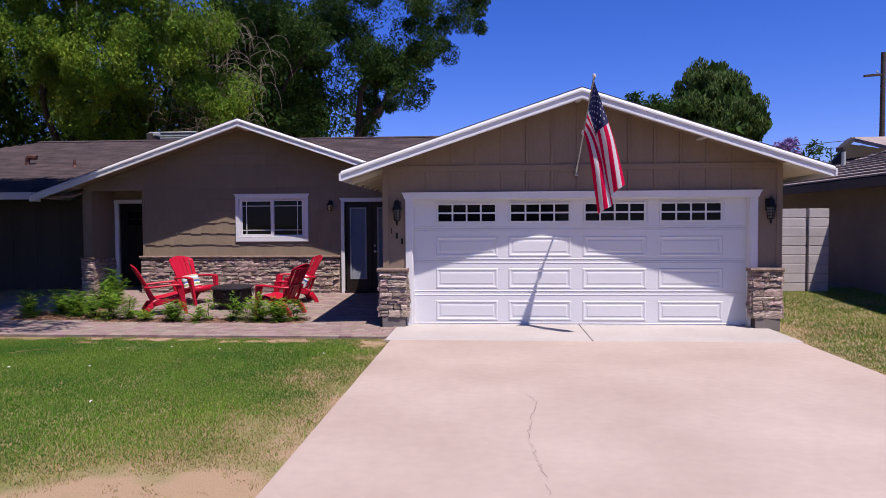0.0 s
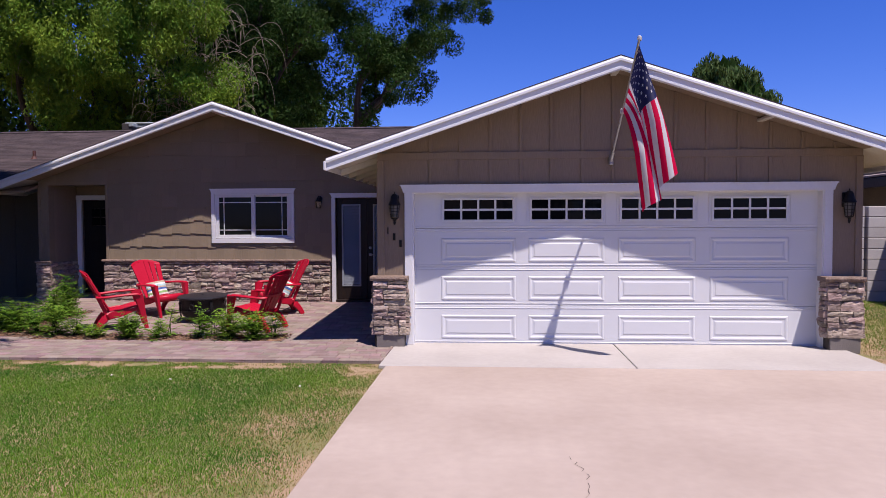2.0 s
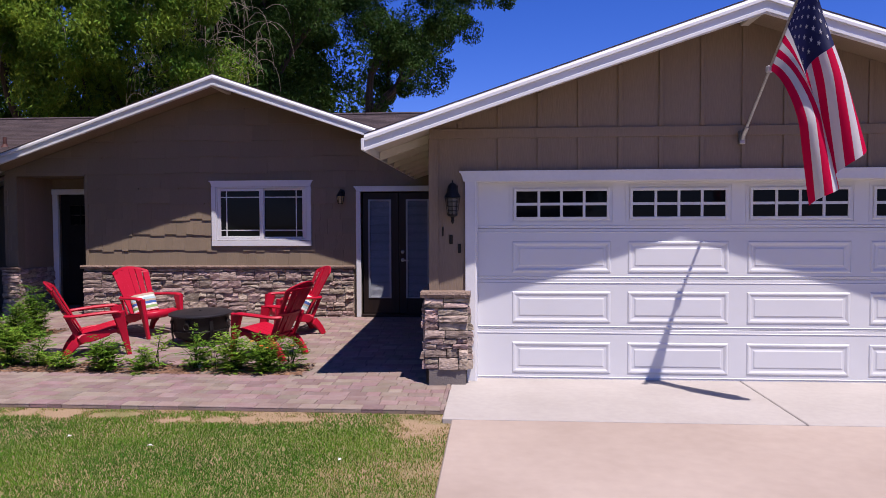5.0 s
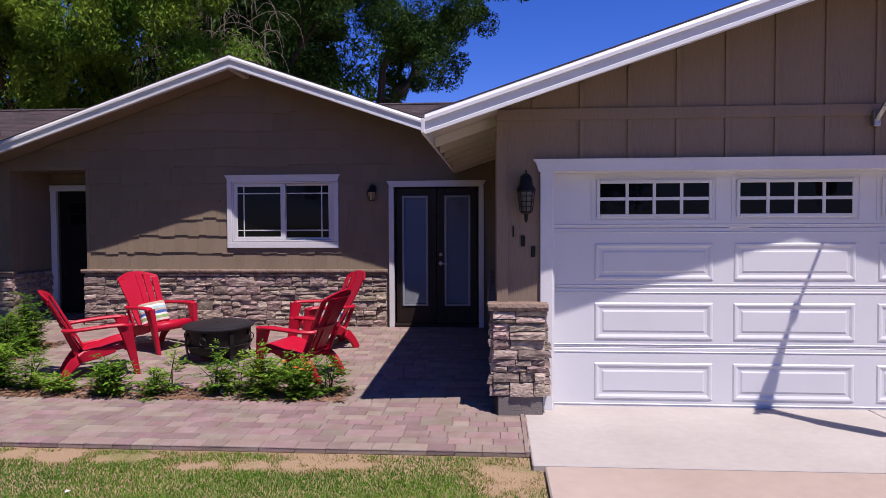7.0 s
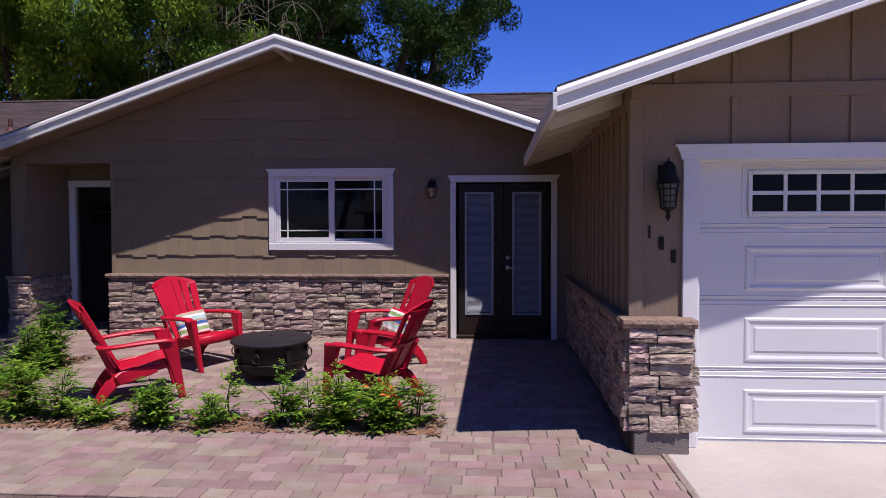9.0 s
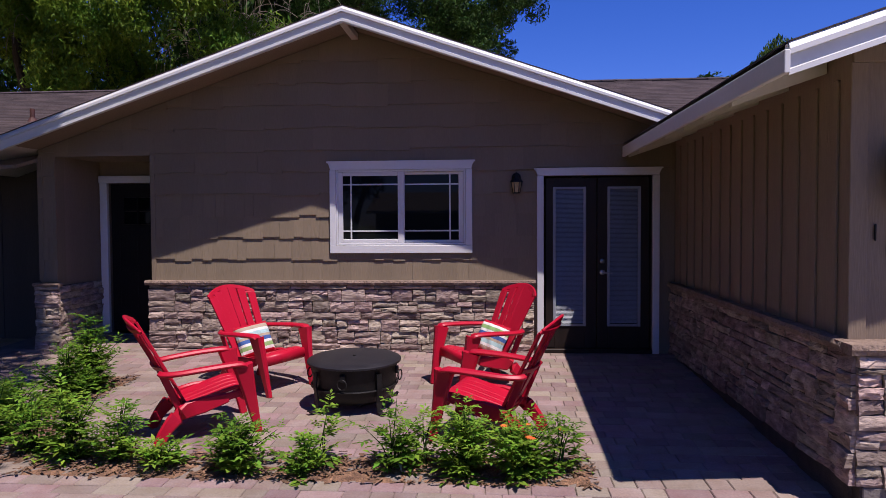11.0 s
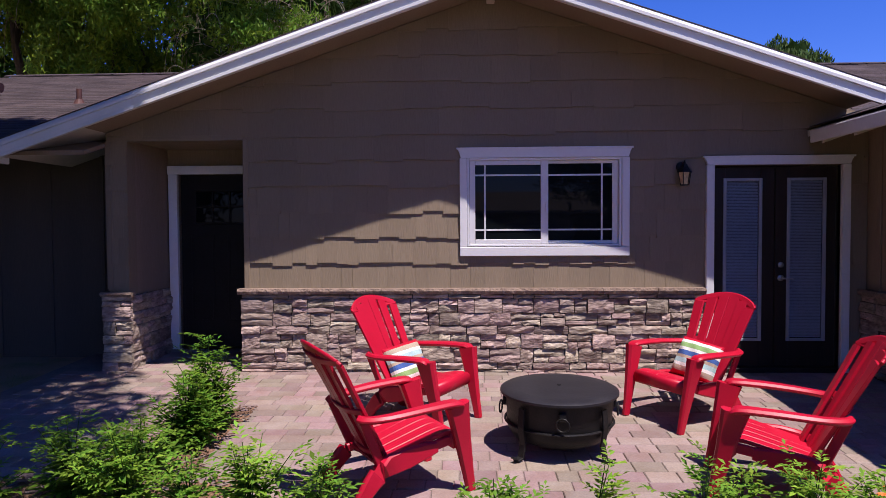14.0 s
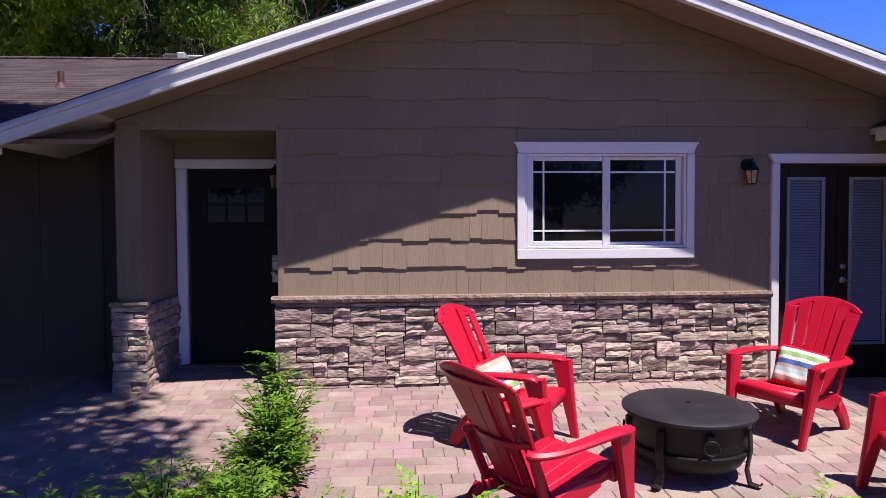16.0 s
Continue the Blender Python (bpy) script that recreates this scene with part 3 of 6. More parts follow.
def main_roof():
    g = Geo()
    ridge_z = main_z(MAIN_RY)
    XL, XR = -20.6, 5.0
    HX = -13.4
    YB = WALL_Y + 0.3
    g.add([(XL, MAIN_Y0, MAIN_Z0 - 0.03), (-9.95, MAIN_Y0, MAIN_Z0 - 0.03), (XR, MAIN_RY, ridge_z - 0.03), (HX, MAIN_RY, ridge_z - 0.03),
           (XL, 25.0, MAIN_Z0 - 0.03), (XR, 25.0, MAIN_Z0 - 0.03), (-9.95, YB, main_z(YB) - 0.03), (XR, YB, main_z(YB) - 0.03)],
          [(0, 1, 6, 7, 2, 3), (3, 2, 5, 4), (0, 3, 4)])
    ob = setting("roof_main", g, M_ROOF, "purplish brown asphalt shingle house roof", "roof")
    # overlapping courses of tabs on the street side
    v, f = [], []
    n = 37
    dy = (MAIN_RY - MAIN_Y0) / n
    r = random.Random(5)
    for i in range(n):
        y = MAIN_Y0 + i * dy
        x0 = HX - (HX - XL) * (1 - i / n) + 0.3
        x = x0
        while x < (4.7 if y > WALL_Y + 0.3 else -10.2):
            w = r.uniform(0.28, 0.36)
            off = r.choice((0, 0, 0.012))
            z0, z1 = main_z(y - off), main_z(y + dy)
            b = len(v)
            v += [(x, y - off, z0 + 0.012), (x + w - 0.006, y - off, z0 + 0.012), (x + w - 0.006, y + dy, z1 + 0.001), (x, y + dy, z1 + 0.001),
                  (x, y - off, z0 - 0.01), (x + w - 0.006, y - off, z0 - 0.01)]
            f += [(b, b + 1, b + 2, b + 3), (b + 4, b + 5, b + 1, b)]
            x += w
    bulk("shingle_courses", np.array(v), np.array(f), M_ROOF, ob)
    cap = Geo()
    k = HX
    while k < 5:
        cap.prism([(-0.14, -0.045), (0, 0.0), (0.14, -0.045), (0.14, -0.06), (0, -0.018), (-0.14, -0.06)], 0, 0.29, pose(k, MAIN_RY, ridge_z + 0.03, 0, 0, -90))
        k += 0.26
    part("ridge_caps", cap, M_ROOF, ob, kind="stuff")
    part("eave_board", Geo().box(XL, H_EAVE_L - 0.02, MAIN_Y0 - 0.03, MAIN_Y0, MAIN_Z0 - 0.17, MAIN_Z0 - 0.01, 0.004), M_WHITE, ob, "white painted eave board")
    part("soffit", Geo().add([(XL, MAIN_Y0, MAIN_Z0 - 0.14), (-9.3, MAIN_Y0, MAIN_Z0 - 0.14), (-9.3, 16.15, MAIN_Z0 + 0.2), (XL, 16.15, MAIN_Z0 + 0.2),
                              (XL, MAIN_Y0, MAIN_Z0 - 0.10), (-9.3, MAIN_Y0, MAIN_Z0 - 0.10), (-9.3, 16.15, MAIN_Z0 + 0.24), (XL, 16.15, MAIN_Z0 + 0.24)],
                             [(3, 2, 1, 0), (4, 5, 6, 7), (0, 1, 5, 4), (2, 3, 7, 6), (1, 2, 6, 5), (3, 0, 4, 7)]), M_BATTEN, ob)
    return ob


main_roof()


# ---- openings ----
def crown_head(g, x0, x1, y, z0, z1):
    """Head trim that flares towards its top."""
    h = z1 - z0
    g.add([(x0 + 0.035, y, z0), (x1 - 0.035, y, z0), (x1 - 0.02, y, z0 + h * 0.55), (x1, y, z1), (x0, y, z1), (x0 + 0.02, y, z0 + h * 0.55),
           (x0 + 0.035, y + 0.04, z0), (x1 - 0.035, y + 0.04, z0), (x1 - 0.02, y + 0.04, z0 + h * 0.55), (x1, y + 0.04, z1), (x0, y + 0.04, z1), (x0 + 0.02, y + 0.04, z0 + h * 0.55)],
          [(0, 1, 2, 5), (5, 2, 3, 4), (11, 8, 7, 6), (10, 9, 8, 11), (4, 3, 9, 10), (0, 6, 7, 1), (1, 7, 8, 2), (2, 8, 9, 3), (6, 0, 5, 11), (11, 5, 4, 10)])
    g.box(x0 - 0.008, x1 + 0.008, y - 0.012, y + 0.04, z1 - 0.004, z1 + 0.012)


def slider_window():
    t = thing("window_1", "white vinyl sliding window with dark glass and white grilles", "window", kind="structure")
    x0, x1, z0, z1 = WIN
    y = WALL_Y - 0.042
    g = Geo()
    g.box(x0 - 0.073, x0 - 0.002, y, y + 0.07, z0 - 0.005, z1, 0.004).box(x1 + 0.002, x1 + 0.076, y, y + 0.07, z0 - 0.005, z1, 0.004)
    g.box(x0 - 0.073, x1 + 0.076, y - 0.003, y + 0.07, z0 - 0.095, z0 - 0.006, 0.004)
    crown_head(g, x0 - 0.095, x1 + 0.10, y - 0.004, z1 + 0.002, z1 + 0.09)
    part("casing", g, M_WHITE, t, "white painted wood casing")
    # outer frame, then the two sashes, the left one in front
    f = Geo()
    f.box(x0, x0 + 0.022, y + 0.012, y + 0.10, z0, z1, 0.003).box(x1 - 0.022, x1, y + 0.012, y + 0.10, z0, z1, 0.003)
    f.box(x0 + 0.023, x1 - 0.023, y + 0.012, y + 0.10, z1 - 0.022, z1, 0.003).box(x0 + 0.023, x1 - 0.023, y + 0.012, y + 0.10, z0, z0 + 0.022, 0.003)
    part("window_frame", f, M_WHITE, t)
    for a, b, yy, w in ((x0 + 0.024, -4.868, 0.024, 0.055), (-4.905, x1 - 0.024, 0.058, 0.040)):
        ya, yb = y + yy, y + yy + 0.030
        q = Geo()
        q.box(a, a + w, ya, yb, z0 + 0.024, z1 - 0.024, 0.004).box(b - w - 0.018, b, ya, yb, z0 + 0.024, z1 - 0.024, 0.004)
        q.box(a + w + 0.001, b - w - 0.019, ya, yb, z1 - 0.024 - w * 0.8, z1 - 0.024, 0.004).box(a + w + 0.001, b - w - 0.019, ya, yb, z0 + 0.024, z0 + 0.024 + w * 0.8, 0.004)
        sash = part("sash", q, M_WHITE, t)
        za, zb = z0 + 0.02 + w * 0.8, z1 - 0.02 - w * 0.8
        ga, gb = a + w - 0.004, b - w - 0.014
        part("pane", Geo().box(ga, gb, ya + 0.014, ya + 0.019, za, zb), M_PANE, sash, "dark reflecting glass")
        gr = Geo()
        for zz in (1.547, 2.087):
            gr.box(ga, gb, ya + 0.006, ya + 0.012, zz - 0.008, zz + 0.008)
        xx = ga + 0.10 if a < -5 else gb - 0.105
        gr.box(xx - 0.008, xx + 0.008, ya + 0.0055, ya + 0.0125, za, zb)
        part("grille", gr, M_WHITE, sash)
    part("latch", Geo().box(-4.895, -4.880, y + 0.012, y + 0.024, 1.72, 1.82, 0.003), M_WHITE, t)


def french_door():
    t = thing("door_1", "dark brown double french door with closed blinds behind glass", "door", kind="structure")
    x0, x1, _, z1 = FRENCH
    z0 = gz(WALL_Y) + 0.012
    y = WALL_Y - 0.05
    g = Geo()
    g.box(x0 - 0.075, x0, y, y + 0.11, z0 - 0.02, z1, 0.004).box(x1, x1 + 0.075, y, y + 0.11, z0 - 0.02, z1, 0.004)
    crown_head(g, x0 - 0.10, x1 + 0.10, y - 0.004, z1 + 0.002, z1 + 0.075)
    part("casing", g, M_WHITE, t, "white painted wood casing")
    part("threshold", Geo().box(x0, x1, y + 0.0, y + 0.18, z0 - 0.02, z0 + 0.025, 0.004), M_DARKDOOR, t)
    xm = (x0 + x1) / 2
    for a, b, ga, gb in ((x0 + 0.025, xm - 0.003, -3.135, -2.80), (xm + 0.003, x1 - 0.025, -2.52, -2.185)):
        leaf = Geo()
        ya, yb = y + 0.085, y + 0.13
        za, zb = z0 + 0.03, z1 - 0.02
        leaf.box(a, ga, ya, yb, za, zb, 0.004).box(gb, b, ya, yb, za, zb, 0.004)
        leaf.box(ga, gb, ya, yb, za, 0.455, 0.0).box(ga, gb, ya, yb, 2.025, zb, 0.0)
        d = part("door_leaf", leaf, M_DARKDOOR, t)
        fr = Geo()
        fr.box(ga - 0.02, ga + 0.012, ya - 0.012, ya + 0.01, 0.44, 2.04, 0.003).box(gb - 0.012, gb + 0.02, ya - 0.012, ya + 0.01, 0.44, 2.04, 0.003)
        fr.box(ga + 0.013, gb - 0.013, ya - 0.012, ya + 0.01, 0.44, 0.468, 0.003).box(ga + 0.013, gb - 0.013, ya - 0.012, ya + 0.01, 2.012, 2.04, 0.003)
        part("glazing_bead", fr, M_BLIND, d)
        bl = Geo()
        zz = 0.475
        while zz < 2.005:
            bl.add([(ga + 0.012, ya + 0.012, zz), (gb - 0.012, ya + 0.012, zz), (gb - 0.012, ya + 0.020, zz + 0.012), (ga + 0.012, ya + 0.020, zz + 0.012)], [(0, 1, 2, 3)])
            zz += 0.0145
        part("blind", bl, M_BLIND, d, "closed slatted blind", kind="stuff")
        part("backing", Geo().box(ga, gb, ya + 0.028, ya + 0.034, 0.455, 2.025), M_GLASS, d)
    h = Geo()
    for zz, r in ((1.19, 0.027), (1.06, 0.03)):
        h.lathe([(r, 0), (r, 0.012), (r * 0.6, 0.02)], 14, pose(xm + 0.06, y + 0.087, zz, 90, 0, 0))
    h.sweep([(xm + 0.06, y + 0.045, 1.06), (xm + 0.115, y + 0.04, 1.055), (xm + 0.17, y + 0.047, 1.05)], [(0.018, 0.016)])
    h.sweep([(xm + 0.06, y + 0.085, 1.06), (xm + 0.06, y + 0.035, 1.06)], [(0.016, 0.016)])
    part("door_handle", h, M_STEEL, t, "brushed steel lever and deadbolt", smooth=True)


def entry_door():
    t = thing("door_2", "black panelled front door with a small six-light window", "door", kind="structure")
    z0 = gz(16.3) + 0.01
    g = Geo()
    g.box(-9.07, -8.97, 16.25, 16.31, z0, 2.19, 0.004).box(-8.02, -7.92, 16.25, 16.31, z0, 2.19, 0.004).box(-9.08, -7.91, 16.245, 16.31, 2.19, 2.285, 0.004)
    part("casing", g, M_WHITE, t, "white painted wood casing")
    d = Geo()
    a, b = -8.955, -8.035
    y = 16.33
    d.box(a, b, y, y + 0.045, z0 + 0.02, 1.62, 0.004).box(a, -8.80, y, y + 0.045, 1.62, 2.18).box(-8.19, b, y, y + 0.045, 1.62, 2.18).box(-8.80, -8.19, y, y + 0.045, 2.02, 2.18)
    leaf = part("door_leaf", d, M_BLACKDOOR, t)
    gl = Geo()
    for zz in (1.62, 1.815, 2.0):
        gl.box(-8.80, -8.19, y - 0.004, y + 0.03, zz, zz + 0.022)
    for xx in (-8.80, -8.60, -8.40, -8.21):
        gl.box(xx, xx + 0.02, y - 0.003, y + 0.029, 1.643, 1.999)
    part("muntin", gl, M_BLACKDOOR, leaf)
    for i in range(3):
        for j in range(2):
            part("pane", Geo().box(-8.78 + i * 0.2, -8.605 + i * 0.2, y + 0.012, y + 0.018, 1.645 + j * 0.19, 1.812 + j * 0.185), M_GLASS, leaf, "dark reflecting glass")
    for i in range(2):
        x = -8.84 + i * 0.42
        f = Geo()
        for p, q, r, s in ((x, x + 0.27, 0.50, 1.5),):
            f.box(p, q, y - 0.006, y, r, r + 0.03, 0.002).box(p, q, y - 0.006, y, s - 0.03, s, 0.002).box(p, p + 0.03, y - 0.006, y, r + 0.03, s - 0.03, 0.002).box(q - 0.03, q, y - 0.006, y, r + 0.03, s - 0.03, 0.002)
        part("panel_moulding", f, M_BLACKDOOR, leaf)
    h = Geo()
    h.lathe([(0.03, 0), (0.03, 0.015), (0.018, 0.025)], 14, pose(-8.10, y, 1.26, 90, 0, 0))
    h.lathe([(0.032, 0), (0.032, 0.012), (0.012, 0.02), (0.012, 0.045), (0.03, 0.055), (0.03, 0.08), (0.015, 0.09)], 14, pose(-8.10, y, 1.12, 90, 0, 0))
    h.box(-8.13, -8.07, y - 0.012, y, 1.02, 1.30, 0.004)
    part("door_handle", h, M_STEEL, t, "steel knob and deadbolt plate", smooth=True)


slider_window()
french_door()
entry_door()


def garage_door():
    t = thing("door_3", "white sectional garage door with raised panels and a row of windows", "garage door", kind="structure")
    x0, x1 = -1.31, 4.12
    y = 11.60
    zs = [-0.005, 0.531, 1.060, 1.594, 2.125]
    cols = (-0.415, 0.79, 2.005, 3.225)
    W = 1.03
    for i in range(4):
        g = Geo().box(x0, x1, y, y + 0.045, zs[i] + 0.0015, zs[i + 1] - 0.0015, 0.004)
        # pressed ribs along the section's edges
        for zz in (zs[i] + 0.022, zs[i + 1] - 0.045):
            g.prism([(0.0, 0.0), (0.012, 0.0), (0.006, 0.007)], 0, x1 - x0, pose(x1, y + 0.001, zz, 0, 0, 90) @ pose(0, 0, 0, 0, -90, 0))
        sec = part("section", g, M_DOORWHITE, t)
        for c in cols:
            if i < 3:
                raised(sec, c - W / 2, c + W / 2, y, zs[i] + (0.07 if i else 0.07), zs[i] + 0.40)
            else:
                lights(sec, c - 0.47, c + 0.47, y, 1.715, 1.985)
    part("bottom_seal", Geo().box(x0, x1, y + 0.004, y + 0.04, -0.004, 0.012), M_MORTAR, t)


def raised(sec, x0, x1, y, z0, z1):
    """Pressed frame round a slightly raised field."""
    loops = [(0.0, 0.0), (0.012, -0.008), (0.026, -0.008), (0.050, 0.002), (0.066, 0.002), (0.082, -0.005)]
    vs, fs = [], []
    for d, o in loops:
        vs += [(x0 + d, y + o - 0.001, z0 + d), (x1 - d, y + o - 0.001, z0 + d), (x1 - d, y + o - 0.001, z1 - d), (x0 + d, y + o - 0.001, z1 - d)]
    for k in range(len(loops) - 1):
        for e in range(4):
            a, b = k * 4 + e, k * 4 + (e + 1) % 4
            fs.append((a, b, b + 4, a + 4))
    k = (len(loops) - 1) * 4
    fs.append((k, k + 1, k + 2, k + 3))
    part("panel", Geo().add(vs, fs), M_DOORWHITE, sec)


def lights(sec, x0, x1, y, z0, z1):
    g = Geo()
    b = 0.03
    g.box(x0 - b, x0, y - 0.018, y - 0.001, z0 - b, z1 + b, 0.004).box(x1, x1 + b, y - 0.018, y - 0.001, z0 - b, z1 + b, 0.004)
    g.box(x0, x1, y - 0.018, y - 0.001, z0 - b, z0, 0.004).box(x0, x1, y - 0.018, y - 0.001, z1, z1 + b, 0.004)
    f = 0.028 / 2
    for k in (1, 2, 3):
        x = x0 + (x1 - x0) * k / 4
        g.box(x - f, x + f, y - 0.016, y - 0.002, z0, z1, 0.003)
    zm = (z0 + z1) / 2
    for k in range(4):
        a, c = x0 + (x1 - x0) * k / 4 + (f if k else 0), x0 + (x1 - x0) * (k + 1) / 4 - (f if k < 3 else 0)
        g.box(a, c, y - 0.0155, y - 0.002, zm - f, zm + f)
    part("window_frame", g, M_DOORWHITE, sec)
    for k in range(4):
        a, c = x0 + (x1 - x0) * k / 4, x0 + (x1 - x0) * (k + 1) / 4
        for za, zb in ((z0, zm), (zm, z1)):
            part("pane", Geo().box(a, c, y - 0.006, y - 0.002, za, zb), M_GLASS, sec)
    m = Geo()
    o = 0.07
    for q in ((x0 - o, x1 + o, z0 - o + 0.01, z0 - o + 0.02), (x0 - o, x1 + o, z1 + o - 0.02, z1 + o - 0.01)):
        m.box(q[0], q[1], y - 0.006, y - 0.001, q[2], q[3])
    for q in (x0 - o, x1 + o - 0.01):
        m.box(q, q + 0.01, y - 0.006, y - 0.001, z0 - o + 0.021, z1 + o - 0.021)
    part("bead", m, M_DOORWHITE, sec)


garage_door()


def garage_trim():
    t = thing("trim_garage", "white painted trim round the garage door", "trim", kind="structure")
    y = GAR_Y - 0.035
    for a, b in ((-1.42, -1.31), (4.12, 4.23)):
        part("jamb", Geo().box(a, b, y, y + 0.05, 0.0, 2.10, 0.004), M_WHITE, t)
    part("jamb_return", Geo().box(-1.312, -1.295, y + 0.02, 11.60, 0.0, 2.10), M_WHITE, t)
    part("jamb_return", Geo().box(4.105, 4.122, y + 0.02, 11.60, 0.0, 2.10), M_WHITE, t)
    h = Geo()
    crown_head(h, -1.47, 4.28, y - 0.012, 2.085, 2.18)
    h.box(-1.40, 4.21, y + 0.028, 11.60, 2.075, 2.10)
    part("head", h, M_WHITE, t)


garage_trim()


# ---- fixtures on the house ----
def lantern_big(x, label):
    """Caged wall lantern on the garage front."""
    t = thing("wall_lantern", label, "wall lamp", "garage lanterns", pose(x, GAR_Y, 1.88))
    part("back_plate", Geo().box(-0.05, 0.05, -0.02, 0.0, -0.02, 0.17, 0.008), M_BLACK, t)
    part("arm", Geo().sweep([(0, -0.02, 0.12), (0, -0.07, 0.16), (0, -0.11, 0.15)], [(0.025, 0.025)]), M_BLACK, t)
    part("hood", Geo().lathe([(0.085, 0.035), (0.083, 0.05), (0.06, 0.09), (0.05, 0.15), (0.035, 0.175), (0.008, 0.19), (0.006, 0.215)], 16, pose(0, -0.11, 0)), M_BLACK, t, smooth=True)
    part("glass", Geo().lathe([(0.045, -0.13), (0.066, 0.03)], 16, pose(0, -0.11, 0)), M_LGLASS, t, "seeded clear glass", smooth=True)
    cage = Geo()
    for k in range(8):
        a = k * math.pi / 4
        cage.sweep([(0.052 * math.cos(a), -0.11 + 0.052 * math.sin(a), -0.14), (0.074 * math.cos(a), -0.11 + 0.074 * math.sin(a), 0.035)], [(0.007, 0.007)], up=(math.cos(a), math.sin(a), 0.1))
    for r, z in ((0.056, -0.10), (0.062, -0.055), (0.068, -0.01), (0.073, 0.03)):
        cage.ring(r, 0.004, pose(0, -0.11, z, 90, 0, 0), 16, 5)
    part("cage", cage, M_BLACK, t, "black wire cage")
    part("finial", Geo().lathe([(0.055, -0.135), (0.05, -0.15), (0.02, -0.165), (0.014, -0.19), (0.02, -0.205), (0.004, -0.235)], 12, pose(0, -0.11, 0)), M_BLACK, t, smooth=True)
    return t


def lantern_small(m, label):
    """Small lantern with an amber glass and a bent roof."""
    t = thing("porch_lantern", label, "wall lamp", "porch lanterns", m)
    part("back_plate", Geo().lathe([(0.055, 0), (0.05, 0.02), (0.02, 0.03)], 16, pose(0, 0, 0.06, 90, 0, 0)), M_BLACK, t, smooth=True)
    part("arm", Geo().sweep([(0, -0.02, 0.06), (0, -0.06, 0.10), (0, -0.10, 0.085)], [(0.02, 0.02)]), M_BLACK, t)
    part("hood", Geo().lathe([(0.075, 0.0), (0.07, 0.012), (0.04, 0.05), (0.03, 0.075), (0.01, 0.09), (0.008, 0.115)], 6, pose(0, -0.10, 0)), M_BLACK, t)
    part("glass", Geo().lathe([(0.038, -0.115), (0.056, 0.0)], 6, pose(0, -0.10, 0)), M_LAMPGLASS, t, "amber seeded glass")
    bars = Geo()
    for k in range(6):
        a = k * math.pi / 3
        bars.sweep([(0.04 * math.cos(a), -0.10 + 0.04 * math.sin(a), -0.118), (0.06 * math.cos(a), -0.10 + 0.06 * math.sin(a), 0.0)], [(0.007, 0.007)], up=(math.cos(a), math.sin(a), 0.1))
    bars.lathe([(0.042, -0.125), (0.042, -0.115)], 6, pose(0, -0.10, 0))
    part("frame", bars, M_BLACK, t)
    return t


M_LGLASS = glass_mat("lantern_glass", (0.10, 0.10, 0.10), 0.15)
lantern_big(-1.545, "black caged wall lantern beside the garage door")
lantern_big(4.395, "black caged wall lantern beside the garage door")
lantern_small(pose(-3.575, WALL_Y - 0.02, 2.09), "small black lantern with amber glass beside the window")
lantern_small(pose(-7.905, 15.85, 2.09, 0, 0, -90), "small black lantern with amber glass inside the entry")

plate = thing("number_plate", "three dark metal bars mounted down the garage wall", "sign", at=pose(0, GAR_Y, 0))
for x, z, w in ((-1.652, 1.566, 0.014), (-1.567, 1.484, 0.036), (-1.479, 1.39, 0.036)):
    part("bar", Geo().box(x - w / 2, x + w / 2, -0.014, -0.004, z - 0.048, z + 0.048, 0.004), M_BLACK, plate)


def roof_things():
    def on_roof(x, y):
        return pose(x, y, main_z(y) - 0.02)
    t = thing("roof_vent", "short rusty red vent pipe on the roof", "vent pipe", at=on_roof(-10.56, 17.1))
    part("pipe", Geo().lathe([(0.034, 0), (0.034, 0.20), (0.027, 0.20), (0.027, 0.05)], 14), M_PIPE, t, smooth=True)
    part("flashing", Geo().lathe([(0.075, 0.0), (0.042, 0.07)], 14), M_PIPE, t)
    t = thing("roof_vent", "rusty red elbow vent on the roof", "vent pipe", at=on_roof(-12.0, 17.38))
    part("pipe", Geo().lathe([(0.05, 0), (0.05, 0.16)], 14), M_PIPE, t, smooth=True)
    part("elbow", Geo().sweep([(0, 0, 0.14), (0.03, 0, 0.2), (0.14, 0, 0.21), (0.24, 0, 0.19)], [(0.12, 0.12)], up=(0, 1, 0)), M_PIPE, t)
    t = thing("roof_cooler", "grey-green metal cooler box behind the ridge", "cooler", at=pose(-10.2, 22.3, 3.98))
    b = part("body", Geo().box(-0.75, 0.75, -0.45, 0.45, 0, 0.62, 0.02), M_METAL, t)
    part("lid", Geo().box(-0.78, 0.78, -0.48, 0.48, 0.62, 0.67, 0.015), M_METAL, t)
    for k in range(7):
        part("louvre", Geo().box(-0.6, 0.6, -0.475, -0.45, 0.1 + k * 0.07, 0.135 + k * 0.07, 0.004), M_METAL, b)
    t = thing("roof_vent", "small dark box vent on the house ridge", "vent", at=pose(-10.62, 21.4, 4.10))
    part("body", Geo().box(-0.16, 0.16, -0.14, 0.14, -0.1, 0.44, 0.02), M_DARKWOOD, t)
    part("cap", Geo().box(0.06, 0.20, -0.17, 0.10, 0.34, 0.46, 0.02), M_METAL, t)


roof_things()


